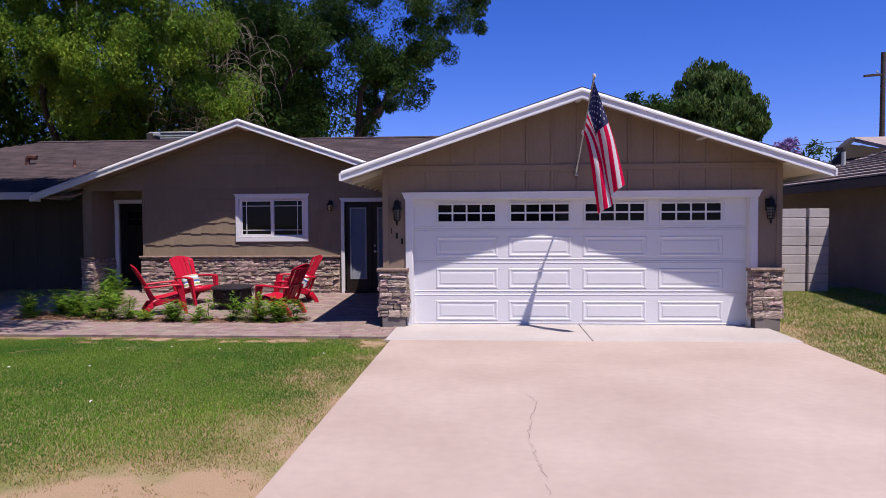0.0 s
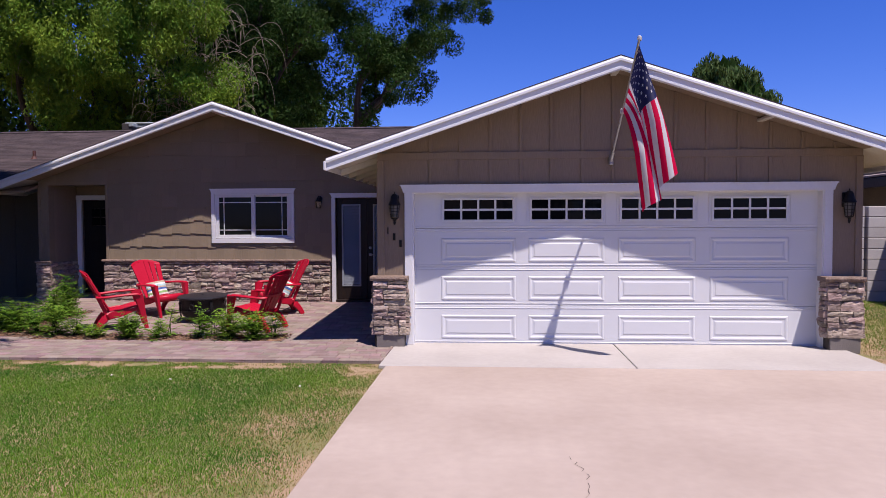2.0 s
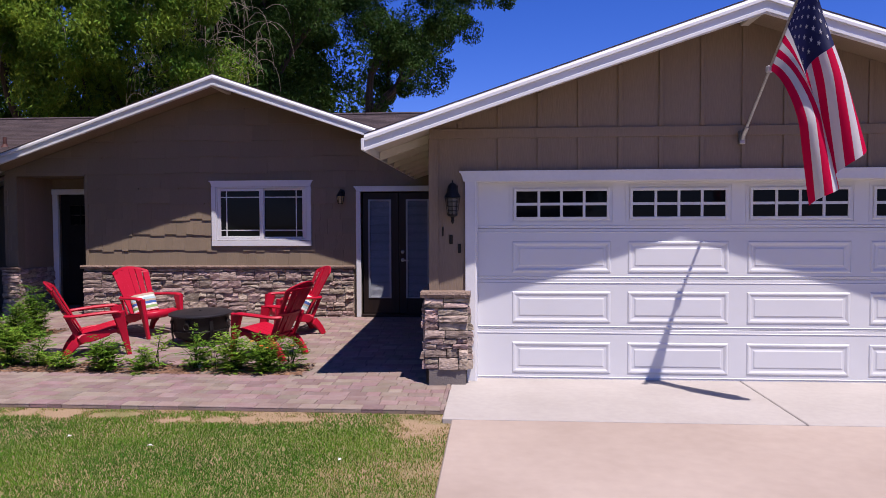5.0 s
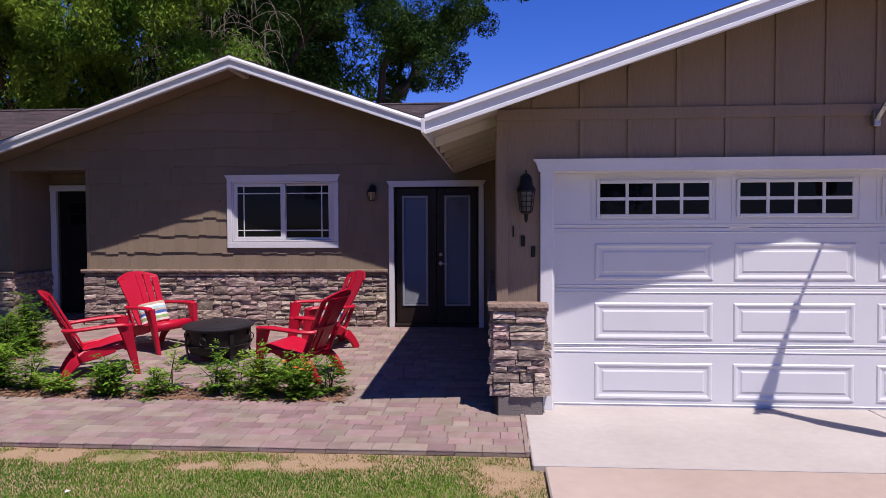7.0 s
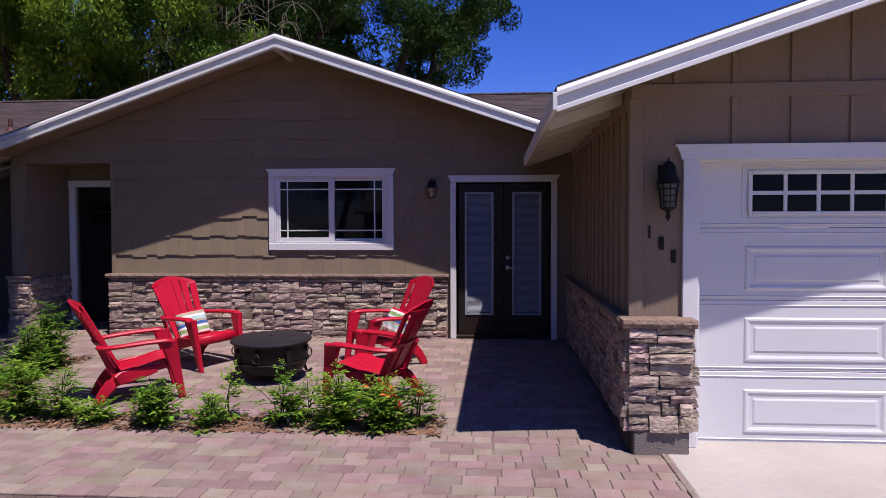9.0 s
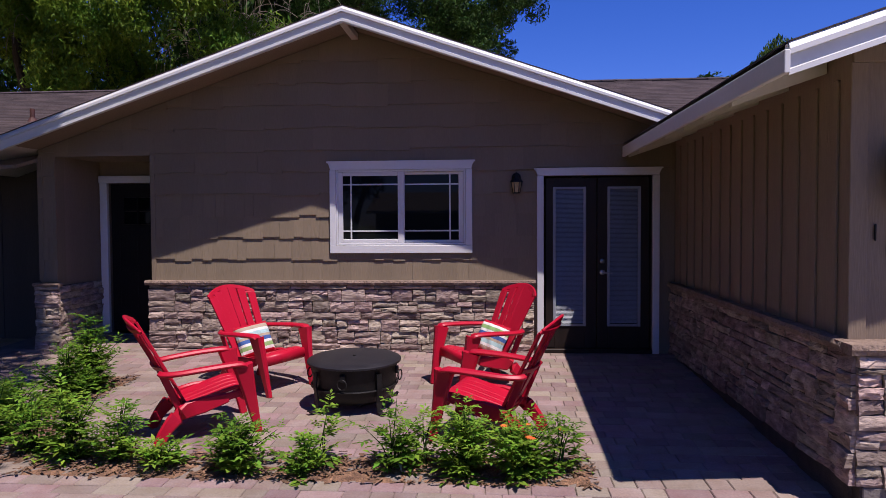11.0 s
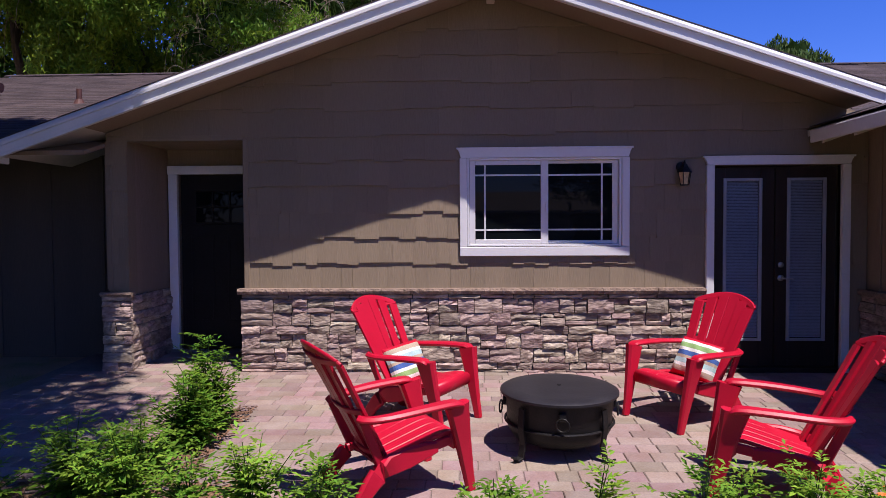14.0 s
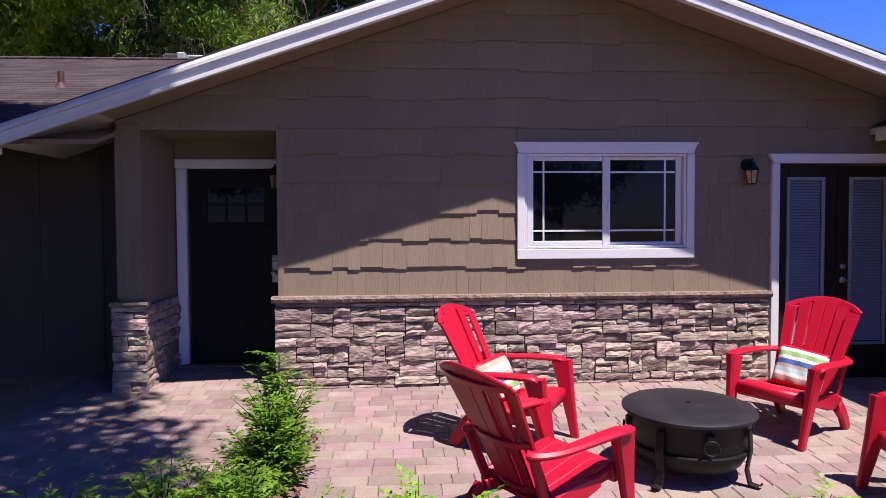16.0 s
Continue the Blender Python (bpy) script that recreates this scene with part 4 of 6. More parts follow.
# ---- chairs, pillows, fire pit ----
def adirondack():
    """Moulded chair that faces +x, its feet on z = 0."""
    t = thing("adirondack_chair", "red plastic adirondack chair standing on the paved patio", "chair", "chairs round the fire pit")
    # seat of five slats, dipping to the rear and rolling over at the front
    for k in range(5):
        y = (k - 2) * 0.098
        w = 0.0958
        s = Geo().glide([(0.325, y, 0.30), (0.318, y, 0.345), (0.285, y, 0.372), (0.20, y, 0.365), (0.02, y * 0.97, 0.315), (-0.20, y * 0.9, 0.25)], [(w, 0.022), (w, 0.024), (w, 0.026), (w, 0.026), (w, 0.026), (w * 0.9, 0.026)], up=(0.3, 0, 1), round_=0.12)
        part("seat_slat", s, M_RED, t, smooth=True)
    part("front_apron", Geo().sweep([(0.303, -0.262, 0.327), (0.303, 0.262, 0.327)], [(0.066, 0.104)], round_=0.3), M_RED, t, smooth=True)
    for s in (1, -1):
        part("seat_rail", Geo().glide([(0.27, s * 0.247, 0.33), (0.02, s * 0.243, 0.285), (-0.22, s * 0.215, 0.225)], [(0.03, 0.06)]), M_RED, t, smooth=True)
    # reclined fan back: six slats with narrow slots, joined by an arched head
    def lean(z):
        return -0.17 - 0.363 * (z - 0.24) / 0.72

    for k in range(6):
        u = (k - 2.5)
        top = 0.962 - 0.011 * u * u
        pts, sz = [], []
        for q in (0.0, 0.3, 0.6, 0.85, 1.0):
            z = 0.24 + (top - 0.24) * q
            spread = 0.068 + 0.034 * (z - 0.24) / 0.72
            bow = 0.009 * u * u
            pts.append((lean(z) + bow, u * spread, z))
            sz.append((spread - 0.0045, 0.020))
        part("back_slat", Geo().glide(pts, sz, up=(1, 0, 0.6), round_=0.12), M_RED, t, smooth=True)
    head = []
    for k in range(13):
        v = (k - 6) / 6
        z = 0.972 - 0.075 * v * v
        head.append((lean(z) - 0.004 + 0.055 * v * v, v * 0.296, z))
    part("back_head", Geo().glide(head, [(0.020, 0.03)] + [(0.020, 0.05)] * 11 + [(0.020, 0.03)], steps=1, up=(-0.5, 0, 1), round_=0.35), M_RED, t, smooth=True)
    for z, hw in ((0.30, 0.19), (0.58, 0.235), (0.90, 0.285)):
        x = lean(z) - 0.016
        part("back_rail", Geo().glide([(x + 0.058, -hw, z + 0.01), (x + 0.014, -hw * 0.5, z), (x, 0, z), (x + 0.014, hw * 0.5, z), (x + 0.058, hw, z + 0.01)], [(0.045, 0.018)], up=(1, 0, 0.6)), M_RED, t, smooth=True)
    for s in (1, -1):
        arm = Geo().glide([(0.300, s * 0.325, 0.562), (0.265, s * 0.328, 0.583), (0.05, s * 0.332, 0.577), (-0.17, s * 0.320, 0.560), (-0.29, s * 0.280, 0.552), (-0.325, s * 0.240, 0.555)],
                          [(0.085, 0.030), (0.100, 0.036), (0.092, 0.036), (0.078, 0.036), (0.062, 0.042), (0.05, 0.05)], round_=0.4)
        part("armrest", arm, M_RED, t, smooth=True)
        leg = Geo().glide([(0.405, s * 0.285, 0.0), (0.380, s * 0.290, 0.12), (0.335, s * 0.302, 0.34), (0.285, s * 0.318, 0.572)], [(0.042, 0.06), (0.046, 0.072), (0.058, 0.105), (0.075, 0.16)], up=(1, 0, 0), round_=0.25)
        part("front_leg", leg, M_RED, t, smooth=True)
        back = Geo().glide([(-0.355, s * 0.255, 0.0), (-0.29, s * 0.255, 0.12), (-0.17, s * 0.25, 0.235), (-0.01, s * 0.25, 0.275), (0.18, s * 0.25, 0.305)], [(0.048, 0.085), (0.050, 0.095), (0.055, 0.13), (0.045, 0.13), (0.035, 0.07)], up=(1, 0, 0.6), round_=0.25)
        part("rear_leg", back, M_RED, t, smooth=True)
        part("arm_bracket", Geo().glide([(-0.305, s * 0.262, 0.545), (-0.255, s * 0.25, 0.42), (-0.19, s * 0.235, 0.26)], [(0.03, 0.055)], up=(1, 0, 0)), M_RED, t, smooth=True)
    return t


def put(ob, x, y, yaw, size=1.0):
    z = gz(y)
    tip = math.degrees(math.atan(0.037))
    a = radians(yaw)
    return pose(x, y, z + 0.001, 0, 0, 0) @ Matrix.Rotation(radians(tip), 4, 'X') @ Matrix.Rotation(a, 4, 'Z') @ Matrix.Scale(size, 4)


CHAIRS = ((-6.10, 12.52, 32), (-6.04, 13.81, -30), (-3.95, 13.92, 213), (-3.84, 12.51, 163))
CHAIR_SIZE = 0.94
chair = adirondack()
chair.matrix_basis = put(chair, *CHAIRS[0], CHAIR_SIZE)
for c in CHAIRS[1:]:
    copy_thing(chair, put(chair, *c))  # the copy takes over the size


def pillow(x, y, yaw, label, turn, flip):
    t = thing("throw_pillow", label, "pillow", "striped pillows", put(None, x, y, yaw) @ pose(-0.115, 0.0, 0.43, 0, 0, turn) @ pose(0, 0, 0, 0, -28, 0) @ pose(0, 0, 0, flip, 0, 0) @ Matrix.Scale(0.82, 4))
    bands = [(0.10, M_RED), (0.20, M_P_TAN), (0.31, M_P_WHITE), (0.40, M_P_AQUA), (0.52, M_P_TAN), (0.62, M_P_BLUE), (0.70, M_P_WHITE), (0.82, M_P_GREEN), (0.9, M_P_WHITE), (1.0, M_RED)]
    n = 24
    g = Geo()
    vs, fs, ss = [], [], []
    for side in (1, -1):
        o = len(vs)
        for j in range(n + 1):
            for i in range(n + 1):
                u, v = i / n * 2 - 1, j / n * 2 - 1
                k = (1 - u ** 4) * (1 - v ** 4)
                pin = 1 - 0.07 * (1 - abs(u)) * abs(v) ** 2 - 0.0
                pin2 = 1 - 0.07 * (1 - abs(v)) * abs(u) ** 2
                vs.append((side * 0.075 * max(k, 0) ** 0.55 + 0.004 * math.sin(9 * u + 5 * v), u * 0.205 * pin, v * 0.19 * pin2))
        for j in range(n):
            for i in range(n):
                a = o + j * (n + 1) + i
                q = (a, a + 1, a + n + 2, a + n + 1)
                fs.append(q if side > 0 else q[::-1])
                f = (j + 0.5) / n
                ss.append(next(k for k, b in enumerate(bands) if f <= b[0]))
    g.v, g.f, g.s = vs, fs, ss
    part("cover", g, [b[1] for b in bands], t, smooth=False)
    part("piping", Geo().sweep([(0, -0.2, -0.185), (0, 0, -0.175), (0, 0.2, -0.185), (0, 0.19, 0), (0, 0.2, 0.185), (0, 0, 0.175), (0, -0.2, 0.185), (0, -0.19, 0), (0, -0.2, -0.185)], [(0.012, 0.012)], up=(1, 0, 0)), M_RED, t, "red piping")


pillow(*CHAIRS[1], "striped pillow leaning in the red chair, blue and green bands", -22, 188)
pillow(*CHAIRS[2], "striped pillow leaning in the red chair, aqua and tan bands", 20, -10)


def fire_pit():
    t = thing("fire_pit", "round black metal fire pit with a flat lid and ring handles", "fire pit", at=put(None, -5.03, 13.22, 9))
    part("bowl", Geo().lathe([(0.10, 0.055), (0.24, 0.065), (0.32, 0.10), (0.352, 0.16), (0.358, 0.205), (0.358, 0.29), (0.365, 0.30), (0.365, 0.365), (0.375, 0.385)], 48), M_BLACK, t, smooth=True)
    part("lid", Geo().lathe([(0.385, 0.385), (0.402, 0.39), (0.402, 0.405), (0.385, 0.415), (0.30, 0.424), (0.1, 0.430), (0.02, 0.431)], 56), M_LID, t, "matt dark lid with a faint ring", smooth=True)
    part("vent_hole", Geo().lathe([(0.014, 0.431), (0.014, 0.436), (0.006, 0.437)], 12), M_BLACK, t)
    part("hoop", Geo().ring(0.368, 0.009, pose(0, 0, 0.20, 90, 0, 0), 48, 6), M_BLACK, t)
    for k in range(4):
        a = k * math.pi / 2 + 0.6
        m = Matrix.Rotation(a, 4, 'Z')
        part("leg", Geo().sweep([(0.375, 0, 0.34), (0.385, 0, 0.22), (0.365, 0, 0.10), (0.385, 0, 0.02), (0.43, 0, 0.012), (0.45, 0, 0.03)], [(0.05, 0.014)], up=(1, 0, 0.3), m=m), M_BLACK, t)
        r = part("bracket", Geo().box(0.36, 0.385, -0.025, 0.025, 0.29, 0.35, 0.006, m=m @ Matrix.Rotation(0.75, 4, 'Z')), M_BLACK, t)
        part("ring_handle", Geo().ring(0.042, 0.006, m @ Matrix.Rotation(0.75, 4, 'Z') @ pose(0.398, 0, 0.275, 0, 0, 78), 18, 6), M_BLACK, r)


fire_pit()


# ---- flag ----
def flag():
    A, B = Vector((1.36, 11.40, 2.505)), Vector((1.46, 10.14, 3.76))
    t = thing("flag", "american flag hanging limp from an angled pole on the gable", "flag", at=pose(*A))
    pole = part("pole", Geo().sweep([Vector((0, 0, 0)), (B - A) * 0.5, B - A], [(0.026, 0.026)], round_=0.3), M_STEEL, t, "brushed metal pole")
    part("knob", Geo().lathe([(0.02, -0.02), (0.028, 0.0), (0.024, 0.03), (0.008, 0.04)], 12, Matrix.Translation(B - A)), M_FLAGWHITE, pole, smooth=True)
    part("bracket", Geo().box(-0.03, 0.03, 0.0, 0.06, -0.07, 0.06, 0.008).sweep([(0, 0.03, -0.03), (0.0, -0.02, 0.02), (0.01, -0.09, 0.09)], [(0.042, 0.042)]), M_STEEL, t)
    clip = A.lerp(B, 0.44)
    part("clip", Geo().box(-0.03, 0.03, -0.03, 0.03, -0.03, 0.03, 0.008, Matrix.Translation(clip - A)), M_FLAGWHITE, pole)
    nu, nv = 39, 44
    top = A.lerp(B, 0.975)

    def cloth(u, v):
        h = top.lerp(clip, u)
        w = min(1.0, v / 0.55)
        w = w * w * (3 - 2 * w)
        turn = u * 2 * math.pi * 1.5 + 0.4 + 1.6 * v
        fold, fold2 = math.sin(turn), math.cos(turn)
        bx = 1.47 + 0.25 * v + 0.055 * fold - (0.15 + 0.09 * v) * (u - 0.5)
        by = 10.32 + 0.16 * (u - 0.5) + 0.10 * fold2 - 0.10 * v
        bz = (3.67 - 1.46 * v) * (1 - u) + u * (3.20 - 1.42 * v)
        bz -= 0.02 * math.sin(5 * v + 7 * u)
        lin = Vector((h.x + 0.04 * v, h.y, h.z - 0.35 * v))
        return lin.lerp(Vector((bx, by, bz)), w) - A
    g = Geo()
    vs = [cloth(i / nu, j / nv) for j in range(nv + 1) for i in range(nu + 1)]
    fs, ss = [], []
    for j in range(nv):
        for i in range(nu):
            a = j * (nu + 1) + i
            fs.append((a, a + 1, a + nu + 2, a + nu + 1))
            stripe = int(i / 3)
            ss.append(2 if stripe < 7 and j < nv * 0.4 else stripe % 2)
    g.v, g.f, g.s = [tuple(p) for p in vs], fs, ss
    cl = part("cloth", g, [M_FLAGRED, M_FLAGWHITE, M_FLAGBLUE], t, smooth=True)
    for r in range(9):
        for c in range(6 if r % 2 == 0 else 5):
            u0 = (r + 1) / 10 * 7 / 13
            v0 = (2 * c + (1 if r % 2 == 0 else 2)) / 12 * 0.4
            star = Geo()
            for sd in (0.004, -0.004):
                pts = []
                nrm = (cloth(u0 + 0.01, v0) - cloth(u0 - 0.01, v0)).cross(cloth(u0, v0 + 0.01) - cloth(u0, v0 - 0.01)).normalized()
                for k in range(10):
                    a = k * math.pi / 5
                    rr = 1.0 if k % 2 == 0 else 0.42
                    pts.append(cloth(u0 + 0.021 * rr * math.sin(a), v0 + 0.0125 * rr * math.cos(a)) + nrm * sd)
                ctr = cloth(u0, v0) + nrm * sd
                star.add([ctr] + pts, [(0, k + 1, (k + 1) % 10 + 1) for k in range(10)])
            part("star", star, M_FLAGWHITE, cl)


flag()


# ---- vegetation ----
def leaf_cloud(name, centres, size, n, seed, material, parent, drop=0.0, width=0.28):
    """Pointed leaves, two triangles each, scattered round the centres; drop: how far they hang."""
    r = np.random.RandomState(seed)
    centres = np.asarray(centres, dtype=float)
    pick = centres[r.randint(0, len(centres), n)]
    d = r.normal(size=(n, 3))
    d /= np.linalg.norm(d, axis=1)[:, None]
    p = pick[:, :3] + d * pick[:, 3:4] * r.uniform(0.25, 1.0, (n, 1)) ** 0.6
    ax = r.normal(size=(n, 3))
    ax[:, 2] -= drop
    ax /= np.linalg.norm(ax, axis=1)[:, None]
    si = np.cross(ax, r.normal(size=(n, 3)))
    si /= np.linalg.norm(si, axis=1)[:, None] + 1e-9
    L = size * r.uniform(0.6, 1.3, (n, 1))
    W = L * width
    v = np.stack([p - ax * L / 2, p + si * W / 2, p + ax * L / 2, p - si * W / 2], axis=1).reshape(-1, 3)
    f = np.arange(n * 4).reshape(n, 4)
    return bulk(name, v, f, material, parent)


def limbs(g, start, direction, length, radius, depth, r, tips, bend=0.35, sag=0.0):
    """A tapering branching limb; tips gathers the ends."""
    p, d = Vector(start), Vector(direction).normalized()
    pts, sz = [p.copy()], [(radius * 2, radius * 2)]
    k = 4
    for i in range(k):
        d = (d + Vector((r.uniform(-bend, bend), r.uniform(-bend, bend), r.uniform(-bend, bend) * 0.6 - sag))).normalized()
        p = p + d * (length / k)
        pts.append(p.copy())
        q = radius * 2 * (1 - 0.6 * (i + 1) / k)
        sz.append((q, q))
    g.sweep(pts, sz, up=(0.31, 0.77, 0.2), round_=0.29)
    if depth == 0:
        tips.append(p)
        tips.append(pts[-2])
        return
    for i in range(3 if depth > 1 else 4):
        b = pts[r.choice((2, 3, 4))]
        nd = (d + Vector((r.uniform(-0.75, 0.75), r.uniform(-0.75, 0.75), r.uniform(-0.2, 0.8)))).normalized()
        limbs(g, b, nd, length * r.uniform(0.45, 0.6), radius * 0.5, depth - 1, r, tips, bend, sag)


def tree(name, x, y, base, label, trunks, crown, leaves, seed, fill=(), drop=0.0, twigs=0, dry=(), core=()):
    """trunks: (direction, length, radius); crown: leaf size, clump radius, leaf count; fill: extra clump centres."""
    r = random.Random(seed)
    t = thing(name, label, "tree", at=pose(x, y, base))
    g, tips = Geo(), []
    for d, length, rad in trunks:
        limbs(g, (r.uniform(-0.3, 0.3), r.uniform(-0.3, 0.3), -0.2), d, length, rad, 2, r, tips, 0.22)
    part("trunk", g, M_BARK, t, "dark rough bark")
    centres = [(*p, crown[1] * r.uniform(0.6, 1.2)) for p in tips] + list(fill)
    leaf_cloud("crown", centres, crown[0], crown[2], seed, leaves, t, drop)
    # core in the dark leaf colour paints in the shade inside the crown
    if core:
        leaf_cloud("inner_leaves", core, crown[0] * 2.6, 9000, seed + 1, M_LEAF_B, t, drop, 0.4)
    if twigs:
        w = Geo()
        for k in range(twigs):
            c = r.choice(dry or centres)
            p = Vector(c[:3]) + Vector((r.uniform(-1, 1), -abs(r.uniform(0.4, 1.1)), r.uniform(-0.6, 0.6))) * c[3]
            a, n = r.uniform(-1.6, 1.6), r.uniform(0.25, 1.25)
            pts = [p, p + Vector((a * 0.35, -0.1, 0.22)) * n, p + Vector((a * 0.75, -0.18, 0.12)) * n, p + Vector((a * 1.0, -0.2, -0.35)) * n, p + Vector((a * 1.08, -0.2, -1.0)) * n]
            w.glide(pts, [(0.020, 0.020), (0.018, 0.018), (0.015, 0.015), (0.011, 0.011), (0.005, 0.005)], steps=2, up=(0.3, 0.8, 0.1))
        part("twig", w, M_TWIG, t, "bare hanging twigs", kind="stuff")
    return t


def clumps(seed, n, box, rad, keep=None):
    """Clump centres spread over the shell of a box's ellipsoid."""
    r = random.Random(seed)
    x0, x1, y0, y1, z0, z1 = box
    out = []
    while len(out) < n:
        u = Vector((r.gauss(0, 1), r.gauss(0, 1), r.gauss(0, 1))).normalized() * r.uniform(0.55, 1.0)
        p = ((x0 + x1) / 2 + u.x * (x1 - x0) / 2, (y0 + y1) / 2 + u.y * (y1 - y0) / 2, (z0 + z1) / 2 + u.z * (z1 - z0) / 2)
        if keep is None or keep(p):
            out.append((*p, rad * r.uniform(0.55, 1.25)))
    return out


def lobes(seed, spots):
    """Clumps gathered into separate rounded lobes: x, y, z and radius of each."""
    out = []
    for k, (x, y, z, q) in enumerate(spots):
        out += clumps(seed * 50 + k, int(10 * q * q), (x - q * 1.35, x + q * 1.35, y - q * 0.8, y + q * 0.9, z - q * 0.95, z + q * 0.95), 0.72)
    return out


def woods():
    # bright drooping tree behind the house, dark tall one beside it
    tree("tree", -17.5, 31.0, 0.1, "tall bright green drooping tree behind the house", [((-0.15, 0, 1), 5.5, 0.35), ((0.25, -0.1, 1), 6, 0.3), ((0.5, 0.1, 0.8), 5, 0.22)],
         (0.18, 0.8, 300000), M_LEAF_A, 3, lobes(31, ((-10.2, -1.6, 12.2, 2.6), (-9.6, -2.0, 8.2, 2.2), (-6.4, -2.6, 11.2, 2.6), (-3.2, -3.4, 12.6, 2.6), (0.2, -3.2, 11.4, 2.3), (3.0, -2.6, 12.4, 2.3), (-5.2, -3.4, 8.4, 1.7), (-1.6, -3.8, 9.0, 1.9), (1.8, -3.4, 8.2, 1.6), (4.6, -3.0, 9.2, 1.7), (0.2, -3.0, 6.4, 1.0), (6.0, -2.4, 6.8, 1.1))),
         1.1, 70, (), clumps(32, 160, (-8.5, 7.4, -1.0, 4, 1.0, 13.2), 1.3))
    tree("tree", -27.0, 34.0, 0.1, "tall leafy green tree behind the house", [((0.1, 0, 1), 6, 0.35), ((-0.3, 0, 1), 6, 0.3)],
         (0.22, 1.4, 80000), M_LEAF_B, 4, clumps(41, 90, (-7.5, 7.5, -4, 4, 0.5, 14.5), 1.5), 0.4)
    tree("tree", -9.2, 35.0, 0.1, "tall dark leafy tree with forking trunks behind the house", [((-0.18, 0, 1), 8, 0.42), ((0.03, 0, 1), 8.5, 0.45), ((0.13, 0, 1), 7, 0.36), ((-0.5, 0.1, 1), 7, 0.3)],
         (0.185, 0.9, 220000), M_LEAF_B, 8, clumps(51, 90, (-7.0, 4.6, -4, 4, 9.4, 19.0), 1.2) + clumps(52, 120, (-1.5, 11.8, -2.5, 2.5, 4.2, 17.0), 0.62, lambda p: p[0] < 3.5 + 0.98 * (p[2] - 6.2)) + clumps(53, 80, (-7.0, 1.2, -3, 1, 1.5, 10.5), 1.15), 0.5, 330, clumps(54, 40, (-6.5, -0.5, -4.5, -3.0, 4.5, 11.5), 0.9), clumps(55, 40, (-6.5, 0.0, 0.5, 3.5, 3.0, 15.0), 1.3))
    def shade(p):
        """The crown's edge runs aslant over the path and ends short of the entry."""
        h = p[2] - 8.0
        return p[0] - 0.276 * h + 0.5 * (p[1] + 0.34 * h) < 6.5

    # shade tree whose crown reaches out over the garden path
    # clumps 63 and 64: unseen low foliage added to dim skylight on the left wing
    tree("tree", -12.6, 10.6, -0.05, "leafy shade tree standing beside the garden path", [((0.3, 0.0, 1), 3.4, 0.22), ((0.05, 0.2, 1), 3.2, 0.18)],
         (0.24, 0.5, 150000), M_LEAF_B, 14, clumps(66, 26, (0.8, 7.6, -0.8, 3.0, 6.9, 9.2), 0.7, shade) +  clumps(64, 170, (-2.5, 3.4, -7.0, -1.5, 2.6, 8.5), 0.85) + clumps(65, 50, (-2.0, 5.2, -3.5, 2.0, 6.4, 9.0), 0.8, shade) +  clumps(61, 105, (-2.0, 8.6, -3.4, 2.2, 6.3, 9.2), 0.7, shade) + clumps(62, 60, (-2.5, 6.2, 1.0, 3.2, 8.0, 10.5), 0.7, shade) + clumps(63, 120, (-7.5, 0.4, -4.0, 2.4, 2.2, 9.5), 0.9), 0.3)
    # broad dense trees added out of view on the west side to block skylight
    for k, (x, y, w, h) in enumerate(((-18.5, 12.5, 4.6, 15.0), (-19.0, 4.0, 5.2, 16.0), (-19.5, -5.0, 5.0, 15.0))):
        tree("tree", x, y, -0.05, "unseen broad leafy tree added on the west side to block skylight", [((0.1, 0, 1), 4.2, 0.3), ((-0.2, 0.1, 1), 4.0, 0.24)], (0.50, 0.9, 30000), M_LEAF_B, 140 + k, clumps(150 + k, 150, (-w, w, -w, w, 0.4, h), 1.1), 0.3)
    # far trees beyond the garage
    tree("tree", -16.0, 44.0, 0, "dark leafy tree standing far behind the house", [((0, 0, 1), 6, 0.4), ((0.6, 0, 1), 6, 0.3)], (0.42, 1.6, 42000), M_LEAF_B, 19, clumps(75, 110, (-13.5, 9.0, -3, 3, 0.5, 15.5), 1.7), 0.4)
    tree("tree", 20.6, 67.0, 0, "dense dark green pine beyond the garage", [((0, 0, 1), 5.5, 0.5), ((0.2, 0, 1), 5, 0.35)],
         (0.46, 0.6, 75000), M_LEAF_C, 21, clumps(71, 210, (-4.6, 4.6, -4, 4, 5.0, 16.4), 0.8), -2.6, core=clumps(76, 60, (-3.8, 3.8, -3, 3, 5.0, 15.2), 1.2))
    tree("tree", 12.5, 62.0, 0, "low green tree beyond the garage", [((0, 0, 1), 4, 0.3)], (0.5, 1.0, 7000), M_LEAF_B, 22, clumps(72, 30, (-4, 5, -2, 2, 6.0, 13.6), 0.9), 0.2)
    tree("tree", 28.2, 70.0, 0, "lilac-flowering tree beyond the garage", [((0, 0, 1), 3, 0.25)], (0.5, 0.9, 5000), M_LILAC, 23, clumps(73, 16, (-2.4, 2.0, -2, 2, 5.6, 9.6), 0.9), 0.2)
    for k, (x, y, w, h) in enumerate(((31.5, 71, 3.6, 10.0), (41, 72, 5, 9.6), (50, 75, 7, 8.6), (4, 74, 6, 8.0))):
        tree("tree", x, y, 0, "distant green tree on the skyline", [((0, 0, 1), h * 0.3, 0.25)], (0.6, 1.2, 5200), M_LEAF_A if k % 2 else M_LEAF_B, 24 + k, clumps(80 + k, 24, (-w, w, -2, 2, 1.0, h), 1.2), 0.2)


woods()


